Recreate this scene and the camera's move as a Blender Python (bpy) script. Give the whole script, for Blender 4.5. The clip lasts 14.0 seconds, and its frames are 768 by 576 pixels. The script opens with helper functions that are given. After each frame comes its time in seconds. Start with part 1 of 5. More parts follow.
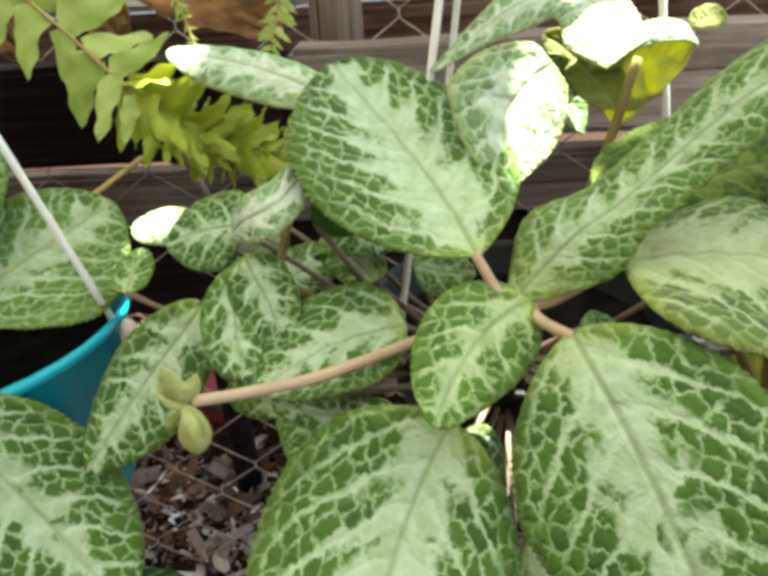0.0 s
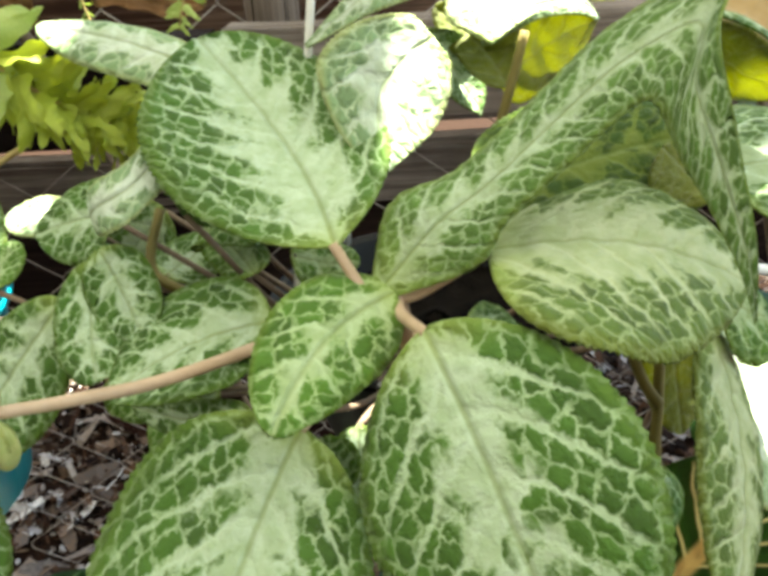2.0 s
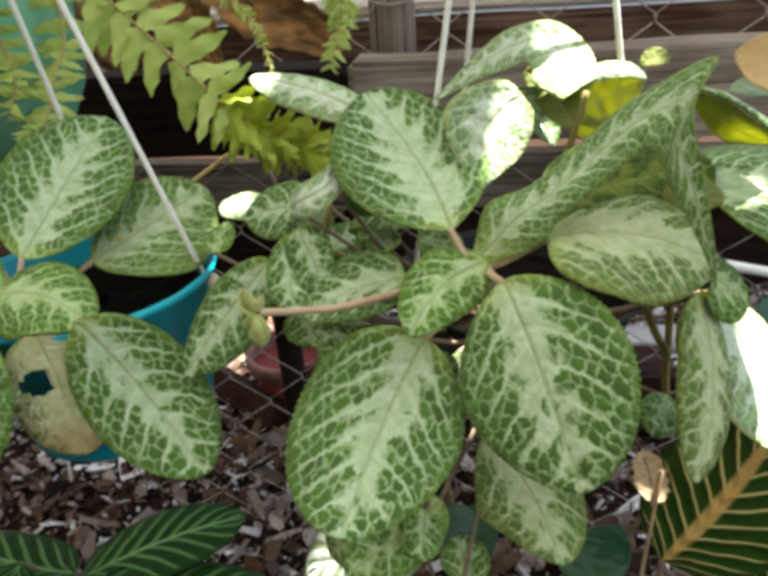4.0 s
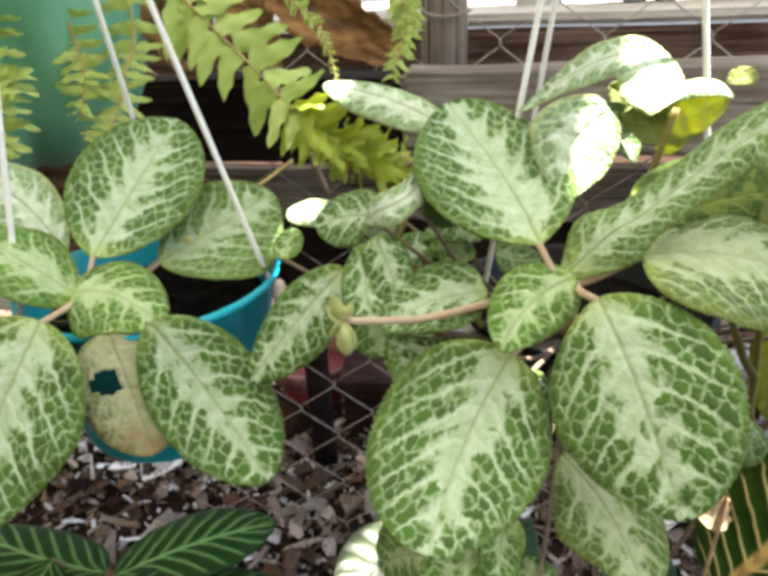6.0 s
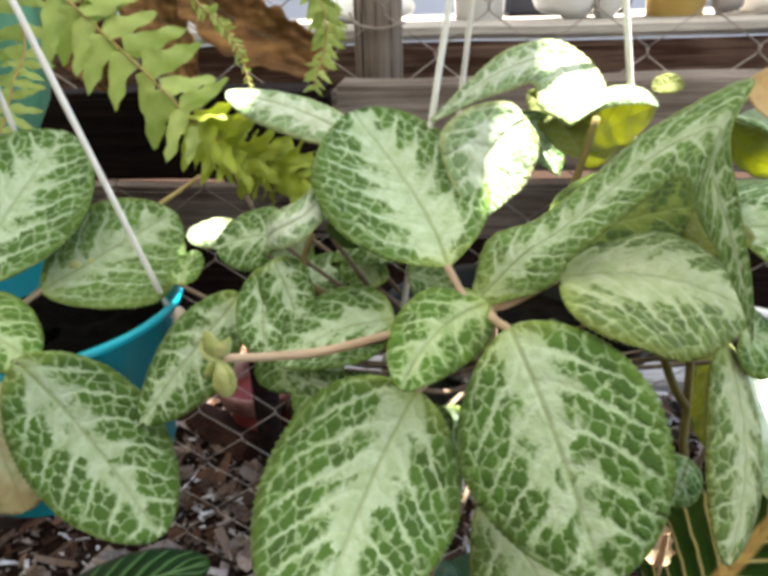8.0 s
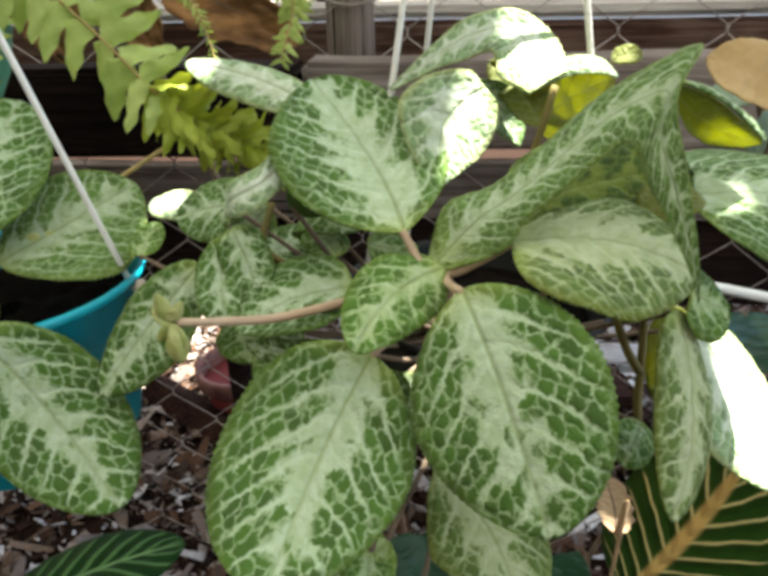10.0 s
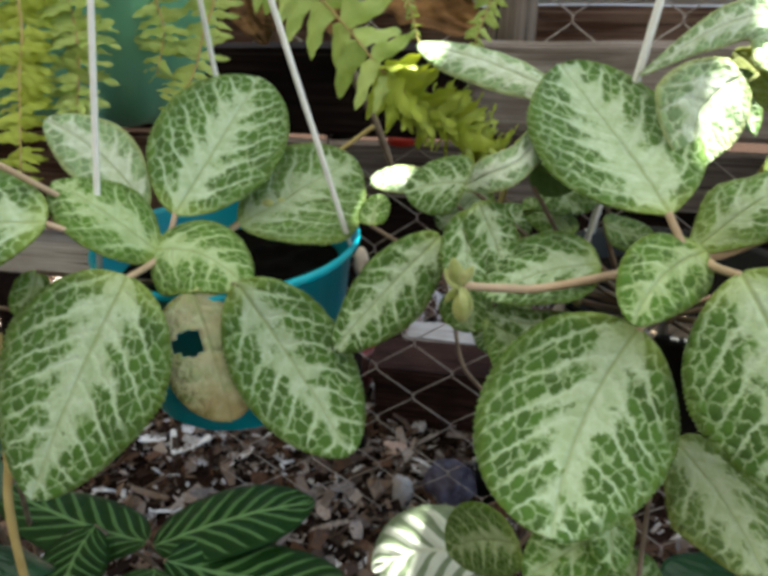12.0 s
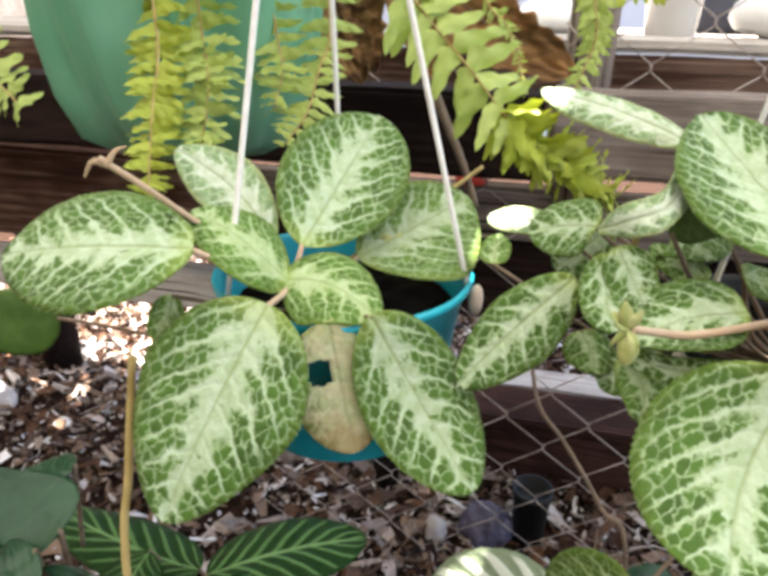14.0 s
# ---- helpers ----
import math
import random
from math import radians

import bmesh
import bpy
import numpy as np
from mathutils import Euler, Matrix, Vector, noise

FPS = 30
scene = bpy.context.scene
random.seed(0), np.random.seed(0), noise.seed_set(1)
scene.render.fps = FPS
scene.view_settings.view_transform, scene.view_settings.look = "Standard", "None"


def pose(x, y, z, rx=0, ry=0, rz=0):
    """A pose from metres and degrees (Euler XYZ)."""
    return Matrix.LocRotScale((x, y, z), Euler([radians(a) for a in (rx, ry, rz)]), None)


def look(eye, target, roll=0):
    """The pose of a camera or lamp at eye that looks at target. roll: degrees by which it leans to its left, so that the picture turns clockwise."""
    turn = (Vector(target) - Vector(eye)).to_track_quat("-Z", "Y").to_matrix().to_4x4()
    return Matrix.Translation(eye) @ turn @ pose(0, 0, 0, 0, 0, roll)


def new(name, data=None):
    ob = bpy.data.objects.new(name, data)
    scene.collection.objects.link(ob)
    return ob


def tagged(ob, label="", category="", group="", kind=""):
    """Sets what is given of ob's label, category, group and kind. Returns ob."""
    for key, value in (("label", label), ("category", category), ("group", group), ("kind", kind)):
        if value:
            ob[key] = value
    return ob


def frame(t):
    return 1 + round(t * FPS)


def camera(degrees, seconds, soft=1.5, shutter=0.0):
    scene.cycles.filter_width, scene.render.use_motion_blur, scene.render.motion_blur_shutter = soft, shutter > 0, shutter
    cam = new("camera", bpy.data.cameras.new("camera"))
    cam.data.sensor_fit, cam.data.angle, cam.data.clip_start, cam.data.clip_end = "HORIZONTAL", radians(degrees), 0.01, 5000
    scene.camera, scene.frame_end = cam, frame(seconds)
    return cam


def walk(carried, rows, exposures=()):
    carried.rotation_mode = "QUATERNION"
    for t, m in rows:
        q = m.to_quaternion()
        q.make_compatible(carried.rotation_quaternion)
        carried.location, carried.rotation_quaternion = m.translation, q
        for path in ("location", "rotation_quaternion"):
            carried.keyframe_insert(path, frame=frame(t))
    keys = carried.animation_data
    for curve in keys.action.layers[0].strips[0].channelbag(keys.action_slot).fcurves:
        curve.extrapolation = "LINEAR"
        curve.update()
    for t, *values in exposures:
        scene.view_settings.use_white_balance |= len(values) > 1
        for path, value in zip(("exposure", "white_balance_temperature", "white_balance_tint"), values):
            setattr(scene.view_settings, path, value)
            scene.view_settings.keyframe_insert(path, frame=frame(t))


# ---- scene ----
cam = camera(62.1, 14.0, soft=4.1)
METRES, EYE, TILT, LEAN, TURN = 0.5, 1.15, -27.0, 3.0, 0.0
ROWS = [
    (0.0, 0.0, 0.0, 0.0, 0.0, 0.0, -0.0),
    (0.5, 0.0424, 0.0135, -0.0179, -1.49, -1.3, 0.64),
    (1.0, 0.0634, 0.0053, -0.0284, -1.42, -2.11, 0.11),
    (1.5, 0.0485, 0.0191, -0.0157, -1.42, -2.1, -0.06),
    (2.0, 0.0693, 0.0304, 0.0024, -2.22, -1.1, 0.75),
    (2.5, 0.0901, 0.0054, -0.006, -1.85, -1.45, 0.56),
    (3.0, 0.0745, -0.0488, -0.0291, 0.18, -1.88, -1.55),
    (3.5, 0.0645, -0.1186, -0.031, 2.84, -1.82, -1.83),
    (4.0, 0.0554, -0.1868, -0.0281, 5.72, -0.67, -2.37),
    (6.5, -0.011, -0.1857, -0.0314, 7.2, 0.18, -4.58),
    (7.0, 0.0279, -0.1428, -0.0502, 5.0, -2.03, -3.75),
    (7.5, 0.0417, -0.1161, -0.0335, 3.85, -1.19, -3.15),
    (8.0, 0.0404, -0.1155, -0.0179, 3.69, 2.0, -3.54),
    (8.5, 0.0648, -0.1067, -0.0117, 1.94, 3.57, -3.25),
    (11.0, 0.045, -0.1336, -0.0524, 2.35, -0.62, -3.83),
    (11.5, -0.029, -0.1524, -0.0485, 6.47, -0.61, -5.24),
    (12.0, -0.0828, -0.1641, -0.0597, 9.12, -1.02, -7.09),
    (12.5, -0.1466, -0.1751, -0.074, 11.59, -1.6, -8.79),
    (13.0, -0.1876, -0.1858, -0.0752, 12.41, -1.41, -9.98),
    (13.5, -0.199, -0.1867, -0.0663, 11.6, 0.96, -10.02),
    (14.0, -0.1949, -0.1917, -0.0751, 10.76, 1.86, -9.59),
]
EXPOSURES = [(0.0, 3.20, 6850, 1), (0.5, 2.95, 7000, -2), (1.0, 3.10, 7000, -2), (2.0, 3.22, 6950, -1), (2.5, 2.80, 6850, -1), (3.5, 2.80, 6700, 2), (6.5, 3.37, 6700, 6), (8.5, 3.02, 6600, 7), (11.0, 2.80, 6650, 3), (12.0, 2.80, 6500, 2), (12.5, 3.28, 6650, 6), (13.5, 3.56, 6700, 12), (14.0, 3.56, 6700, 12)]
walk(cam, [(t, pose(0, 0, EYE, TILT, LEAN, TURN) @ pose(METRES * x, METRES * y, METRES * z, 90 + pitch, roll, yaw)) for t, x, y, z, yaw, pitch, roll in ROWS], exposures=EXPOSURES)

# ---------------------------------------------------------------- light
world = bpy.data.worlds.new("sky")
scene.world = world
world.use_nodes = True
wn = world.node_tree.nodes
sky = wn.new("ShaderNodeTexSky")
sky.sky_type = "NISHITA"
sky.sun_disc = False
sky.sun_elevation = radians(73)
sky.sun_rotation = radians(45)
wn["Background"].inputs[1].default_value = 0.058
world.node_tree.links.new(sky.outputs[0], wn["Background"].inputs[0])
sun = new("sun", bpy.data.lights.new("sun", "SUN"))
sun.data.energy = 5.0
sun.data.angle = radians(0.5)
sun.data.color = (1.0, 0.96, 0.88)
SUN_X, SUN_Y = 0.22, 0.22  # run of the sunbeams for each metre of height
sun.matrix_world = look((SUN_X * 4, SUN_Y * 4, 4), (0, 0, 0))


# ---------------------------------------------------------------- materials
class Nodes:
    """Short hand for node trees."""

    def __init__(self, name):
        self.mat = bpy.data.materials.new(name)
        self.mat.use_nodes = True
        self.tree = self.mat.node_tree
        self.tree.nodes.clear()

    def add(self, kind, operation="", feature="", data_type="", interpolation_type="", use_clamp=False):
        n = self.tree.nodes.new(kind)
        if operation:
            n.operation = operation
        if feature:
            n.feature = feature
        if data_type:
            n.data_type = data_type
        if interpolation_type:
            n.interpolation_type = interpolation_type
        if use_clamp:
            n.use_clamp = True
        return n

    def put(self, value, socket):
        if isinstance(value, bpy.types.NodeSocket):
            self.tree.links.new(value, socket)
        else:
            socket.default_value = value

    def math(self, op, a, b=0.0, c=0.0, clamp=False):
        n = self.add("ShaderNodeMath", operation=op, use_clamp=clamp)
        for i, v in enumerate((a, b, c)):
            self.put(v, n.inputs[i])
        return n.outputs[0]

    def step(self, x, lo, hi):
        n = self.add("ShaderNodeMapRange", interpolation_type="SMOOTHSTEP")
        for i, v in enumerate((x, lo, hi, 0.0, 1.0)):
            self.put(v, n.inputs[i])
        return n.outputs[0]

    def mix(self, fac, a, b):
        n = self.add("ShaderNodeMix", data_type="RGBA")
        self.put(fac, n.inputs[0])
        self.put((*a, 1) if isinstance(a, tuple) else a, n.inputs[6])
        self.put((*b, 1) if isinstance(b, tuple) else b, n.inputs[7])
        return n.outputs[2]

    def noise(self, vec, scale, detail=3.0, rough=0.55, out=0):
        n = self.add("ShaderNodeTexNoise")
        if vec is not None:
            self.put(vec, n.inputs["Vector"])
        self.put(scale, n.inputs["Scale"])
        self.put(detail, n.inputs["Detail"])
        self.put(rough, n.inputs["Roughness"])
        return n.outputs[out]

    def voronoi(self, vec, scale, feature="F1", out=0, randomness=0.9, flat=False):
        n = self.add("ShaderNodeTexVoronoi", feature=feature)
        if flat:
            n.voronoi_dimensions = "2D"
        self.put(vec, n.inputs["Vector"])
        self.put(scale, n.inputs["Scale"])
        self.put(randomness, n.inputs["Randomness"])
        return n.outputs[out]

    def joined(self, x, y, z=0.0):
        n = self.add("ShaderNodeCombineXYZ")
        for i, v in enumerate((x, y, z)):
            self.put(v, n.inputs[i])
        return n.outputs[0]

    def scaled(self, vec, s):
        n = self.add("ShaderNodeVectorMath", operation="MULTIPLY")
        self.put(vec, n.inputs[0])
        n.inputs[1].default_value = s
        return n.outputs[0]

    def ramp(self, fac, stops):
        n = self.add("ShaderNodeValToRGB")
        el = n.color_ramp.elements
        el[0].position, el[0].color = stops[0][0], (*stops[0][1], 1)
        el[1].position, el[1].color = stops[-1][0], (*stops[-1][1], 1)
        for p, c in stops[1:-1]:
            e = el.new(p)
            e.color = (*c, 1)
        self.put(fac, n.inputs[0])
        return n.outputs[0]

    def bump(self, height, strength, distance):
        n = self.add("ShaderNodeBump")
        self.put(strength, n.inputs["Strength"])
        self.put(distance, n.inputs["Distance"])
        self.put(height, n.inputs["Height"])
        return n.outputs[0]

    def finish(self, colour, rough=0.6, normal=None, lets=0.0, glow=None, metal=0.0, spec=0.4, sheen=0.0):
        p = self.add("ShaderNodeBsdfPrincipled")
        self.put((*colour, 1) if isinstance(colour, tuple) else colour, p.inputs["Base Color"])
        self.put(rough, p.inputs["Roughness"])
        self.put(metal, p.inputs["Metallic"])
        self.put(spec, p.inputs["Specular IOR Level"])
        self.put(sheen, p.inputs["Sheen Weight"])
        if normal is not None:
            self.put(normal, p.inputs["Normal"])
        out = self.add("ShaderNodeOutputMaterial")
        shader = p.outputs[0]
        if lets:
            tr = self.add("ShaderNodeBsdfTranslucent")
            self.put((*glow, 1) if isinstance(glow, tuple) else glow, tr.inputs[0])
            m = self.add("ShaderNodeMixShader")
            self.put(lets, m.inputs[0])
            self.put(shader, m.inputs[1])
            self.put(tr.outputs[0], m.inputs[2])
            shader = m.outputs[0]
        self.put(shader, out.inputs[0])
        return self.mat

    def coord(self, kind="Object"):
        return self.add("ShaderNodeTexCoord").outputs[kind]

    def rand(self):
        return self.add("ShaderNodeObjectInfo").outputs["Random"]


def netted_leaf(name, silver, green, reach, worn=0.0, below=False):
    """Downy leaf: silvery heart, pale arching side veins, and green puckered cells towards the margin."""
    k = Nodes(name)
    uv = k.add("ShaderNodeSeparateXYZ")
    k.put(k.coord("UV"), uv.inputs[0])
    plan = k.add("ShaderNodeUVMap")
    plan.uv_map = "plan"
    flatxy = k.add("ShaderNodeSeparateXYZ")
    k.put(plan.outputs[0], flatxy.inputs[0])
    r = k.rand()
    u = uv.outputs[0]
    a = k.math("ABSOLUTE", k.math("MULTIPLY_ADD", uv.outputs[1], 2.0, -1.0))
    shift = k.math("MULTIPLY", r, 40.0)
    x, y = flatxy.outputs[0], flatxy.outputs[1]
    ya = k.math("ABSOLUTE", y)
    hand = k.math("GREATER_THAN", y, 0.0)
    flat = k.joined(k.math("MULTIPLY", x, 6.0), k.math("MULTIPLY", y, 6.0), shift)
    sway = k.add("ShaderNodeSeparateXYZ")
    k.put(k.noise(flat, 1.0, 2.0, out=1), sway.inputs[0])
    rag = k.add("ShaderNodeSeparateXYZ")
    k.put(k.noise(flat, 7.0, 3.0, out=1), rag.inputs[0])
    # across the arching side veins, which lie on whole numbers, and along them
    across = k.math("SUBTRACT", x, k.math("MULTIPLY", ya, k.math("MULTIPLY_ADD", ya, 1.05, 0.62)))
    across = k.math("MULTIPLY_ADD", across, 6.0, k.math("MULTIPLY_ADD", sway.outputs[0], 0.8, -0.4))
    across = k.math("ADD", across, k.math("MULTIPLY_ADD", hand, 0.43, k.math("MULTIPLY_ADD", rag.outputs[0], 0.34, 20.0)))
    along = k.math("MULTIPLY", k.math("MULTIPLY_ADD", x, 0.62, ya), 13.2)
    along = k.math("ADD", along, k.math("MULTIPLY_ADD", sway.outputs[1], 1.2, k.math("MULTIPLY", rag.outputs[1], 0.90)))
    along = k.math("ADD", along, k.math("MULTIPLY_ADD", hand, 37.3, shift))
    cells = k.joined(k.math("MULTIPLY", across, 2.0), along)
    edge = k.voronoi(cells, 1.0, "DISTANCE_TO_EDGE", randomness=0.80, flat=True)
    tone = k.add("ShaderNodeSeparateColor")
    k.put(k.voronoi(cells, 1.0, "F1", out=1, randomness=0.80, flat=True), tone.inputs[0])
    strip = k.math("ABSOLUTE", k.math("SUBTRACT", k.math("FRACT", across), 0.5))
    fine = k.noise(flat, 9.0, 4.0)
    cloud = k.noise(flat, 1.2, 3.0)
    heart = k.math("ADD", a, k.math("MULTIPLY_ADD", strip, -0.55, 0.137))
    heart = k.math("ADD", heart, k.math("MULTIPLY_ADD", cloud, 0.50, -0.25))
    heart = k.math("ADD", heart, k.math("MULTIPLY_ADD", tone.outputs[0], 0.26, -0.13))
    heart = k.math("ADD", heart, k.math("MULTIPLY_ADD", rag.outputs[2], 0.30, -0.15))
    heart = k.math("ADD", heart, k.math("MULTIPLY_ADD", u, 0.22, -0.11))
    heart = k.math("ADD", heart, k.math("MULTIPLY_ADD", r, -0.12, 0.06))
    zone = k.step(heart, reach - 0.10, reach + 0.12)
    rim = k.step(a, 0.84, 0.97)
    lateral = k.math("MULTIPLY", k.step(k.math("ADD", strip, k.math("MULTIPLY_ADD", fine, 0.06, -0.03)), 0.385, 0.46), k.math("SUBTRACT", 1.0, k.step(a, 0.66, 0.95)))
    ragged = k.math("ADD", edge, k.math("MULTIPLY_ADD", fine, 0.26, -0.13))
    g = k.step(ragged, -0.05, 0.15)
    # the finest veins between the cells come and go
    faint = k.math("MULTIPLY_ADD", k.step(k.noise(flat, 3.2, 3.0), 0.38, 0.64), 0.50, k.math("MULTIPLY", k.step(a, 0.5, 0.95), 0.34))
    g = k.math("MAXIMUM", g, faint)
    g = k.math("MULTIPLY", g, zone)
    g = k.math("MULTIPLY", g, k.math("MULTIPLY_ADD", lateral, -0.75, 1.0))
    g = k.math("MAXIMUM", g, k.math("MULTIPLY", rim, 0.80))
    patch = k.step(k.noise(flat, 2.2, 4.0), 0.32, 0.68)
    pale = k.mix(patch, (silver[0] * 0.72, silver[1] * 0.76, silver[2] * 0.62), silver)
    # the net is yellower than the heart
    pale = k.mix(k.math("MULTIPLY", zone, 0.7), pale, (silver[0] * 0.84, silver[1] * 0.92, silver[2] * 0.66))
    pale = k.mix(k.math("MULTIPLY", lateral, 0.45), pale, (silver[0] * 1.08, silver[1] * 1.08, silver[2] * 1.08))
    veil = k.math("MULTIPLY", k.math("MULTIPLY", k.step(ragged, 0.05, 0.2), k.math("SUBTRACT", 1.0, zone)), 0.20)
    pale = k.mix(veil, pale, (silver[0] * 0.62, silver[1] * 0.70, silver[2] * 0.55))
    deep = k.mix(tone.outputs[1], tuple(0.66 * c for c in green), tuple(1.35 * c for c in green))
    deep = k.mix(k.math("MULTIPLY", k.step(fine, 0.35, 0.75), 0.35), deep, tuple(1.7 * c for c in green))
    deep = k.mix(k.math("MULTIPLY", k.step(a, 0.80, 1.0), 0.7), deep, (green[0] * 2.2, green[1] * 1.55, green[2] * 1.2))
    colour = k.mix(k.math("MULTIPLY", g, 0.96), pale, deep)
    mid = k.math("SUBTRACT", 1.0, k.step(ya, 0.003, 0.012))
    colour = k.mix(k.math("MULTIPLY", mid, k.math("MULTIPLY_ADD", u, -0.35, 0.62)), colour, (0.20, 0.26, 0.08))
    foot = k.math("MULTIPLY", k.math("SUBTRACT", 1.0, k.step(u, 0.0, 0.16)), 0.40)
    colour = k.mix(foot, colour, (0.42, 0.52, 0.12))
    if worn:
        spots = k.step(k.noise(flat, 1.6, 5.0), 0.44, 0.56)
        colour = k.mix(k.math("MULTIPLY", spots, worn), colour, (0.60, 0.52, 0.33))
        burnt = k.math("MULTIPLY", k.step(k.math("ADD", u, k.math("MULTIPLY_ADD", cloud, 0.9, -0.45)), 0.62, 0.95), 0.75)
        colour = k.mix(burnt, colour, (0.30, 0.21, 0.09))
    down = k.noise(k.coord(), 900.0, 2.0)
    dome = k.math("MULTIPLY", k.step(edge, 0.0, 0.45), k.math("MULTIPLY_ADD", k.step(a, 0.2, 0.8), 0.55, 0.30))
    height = k.math("ADD", dome, k.math("MULTIPLY", down, 0.08))
    height = k.math("SUBTRACT", height, k.math("MULTIPLY", k.math("SUBTRACT", 1.0, k.step(ya, 0.0, 0.02)), 0.7))
    height = k.math("SUBTRACT", height, k.math("MULTIPLY", k.step(strip, 0.30, 0.5), 0.40))
    normal = k.bump(height, 0.7, 0.0013)
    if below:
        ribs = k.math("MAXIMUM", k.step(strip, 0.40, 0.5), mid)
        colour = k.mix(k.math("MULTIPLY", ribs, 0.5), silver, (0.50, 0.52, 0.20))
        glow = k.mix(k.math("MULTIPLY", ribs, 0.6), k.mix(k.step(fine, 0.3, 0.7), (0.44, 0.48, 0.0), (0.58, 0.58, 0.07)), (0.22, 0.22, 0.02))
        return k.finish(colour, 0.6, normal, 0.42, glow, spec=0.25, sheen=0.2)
    glow = k.mix(g, (0.50, 0.58, 0.10), (0.28, 0.38, 0.02))
    return k.finish(colour, 0.55, normal, 0.17, glow, spec=0.18, sheen=0.05)


leaf_mat = netted_leaf("silver_netted_leaf", (0.52, 0.63, 0.46), (0.045, 0.110, 0.011), 0.30)
pale_mat = netted_leaf("pale_netted_leaf", (0.50, 0.56, 0.36), (0.078, 0.130, 0.024), 0.42)
young_mat = netted_leaf("young_netted_leaf", (0.49, 0.60, 0.35), (0.062, 0.142, 0.014), 0.26)
# silvery leaves; on strongly sunlit ones the pallor puts glare into the colour
silvery_and_sunlit_mat = netted_leaf("silvery_and_sunlit_leaf", (0.64, 0.71, 0.61), (0.19, 0.29, 0.14), 0.42)
soft_mat = netted_leaf("soft_netted_leaf", (0.49, 0.59, 0.42), (0.080, 0.155, 0.030), 0.24)
# darkened netted leaf: the tent leaf's shade is put into its colour
tent_shade_mat = netted_leaf("netted_leaf_in_tent_shade", (0.17, 0.22, 0.035), (0.026, 0.062, 0.006), 0.14)
worn_mat = netted_leaf("worn_netted_leaf", (0.58, 0.60, 0.38), (0.15, 0.20, 0.06), 0.62, worn=0.5)
# olive underside, darkened further by putting deep shade into its colour
under_shade_mat = netted_leaf("olive_shaded_underside", (0.19, 0.22, 0.05), (0.2, 0.3, 0.03), 0.3, below=True)


def striped_leaf(name, dark, light, rib, count, share, wide=0.03):
    k = Nodes(name)
    uv = k.add("ShaderNodeSeparateXYZ")
    k.put(k.coord("UV"), uv.inputs[0])
    u = uv.outputs[0]
    v = k.math("MULTIPLY_ADD", uv.outputs[1], 2.0, -1.0)
    a = k.math("ABSOLUTE", v)
    flat = k.joined(u, v, k.math("MULTIPLY", k.rand(), 9.0))
    lead = k.math("SUBTRACT", u, k.math("MULTIPLY", k.math("POWER", a, 0.8), 0.30))
    lead = k.math("ADD", lead, k.math("MULTIPLY_ADD", k.noise(flat, 2.0), 0.05, -0.025))
    s = k.math("ABSOLUTE", k.math("MULTIPLY_ADD", k.math("FRACT", k.math("MULTIPLY", lead, count)), 2.0, -1.0))
    taper = k.math("MULTIPLY_ADD", a, 0.6 * share, 1.0 - share)
    stripe = k.step(s, k.math("SUBTRACT", taper, 0.10), k.math("ADD", taper, 0.06))
    stripe = k.math("MULTIPLY", stripe, k.math("SUBTRACT", 1.0, k.step(a, 0.80, 0.97)))
    colour = k.mix(k.noise(flat, 14.0), tuple(0.7 * c for c in dark), tuple(1.3 * c for c in dark))
    colour = k.mix(stripe, colour, light)
    colour = k.mix(k.math("SUBTRACT", 1.0, k.step(a, wide, wide * 2.2)), colour, rib)
    fine = k.math("FRACT", k.math("MULTIPLY", lead, count * 6))
    normal = k.bump(k.math("ADD", k.math("MULTIPLY", s, 1.0), k.math("MULTIPLY", fine, 0.12)), 0.6, 0.003)
    return k.finish(colour, 0.5, normal, 0.08, (0.22, 0.36, 0.03), spec=0.12)


zebra_mat = striped_leaf("zebra_leaf", (0.008, 0.034, 0.005), (0.085, 0.175, 0.055), (0.15, 0.27, 0.10), 8.0, 0.36)
# striped leaf whitened: the sun's glare is put into its colour
sun_banded_mat = striped_leaf("sunlit_banded_leaf", (0.20, 0.25, 0.16), (0.62, 0.66, 0.57), (0.58, 0.62, 0.50), 6.0, 0.74)
rib_mat = striped_leaf("yellow_ribbed_leaf", (0.035, 0.095, 0.016), (0.84, 0.76, 0.34), (0.88, 0.62, 0.22), 9.0, 0.20, 0.06)


def simple(name, low, high, scale, rough=0.6, lets=0.0, glow=(0.4, 0.5, 0.1), bump=0.3, stretch=(1, 1, 1), spec=0.4, depth=0.002):
    k = Nodes(name)
    vec = k.scaled(k.coord(), stretch)
    big = k.noise(vec, scale, 4.0)
    small = k.noise(vec, scale * 7.0, 4.0)
    f = k.math("ADD", k.math("MULTIPLY", k.step(big, 0.3, 0.7), 0.65), k.math("MULTIPLY", small, 0.35))
    f = k.math("ADD", f, k.math("MULTIPLY_ADD", k.rand(), 0.3, -0.15), clamp=True)
    return k.finish(k.mix(f, low, high), rough, k.bump(small, bump, depth), lets, glow, spec=spec)


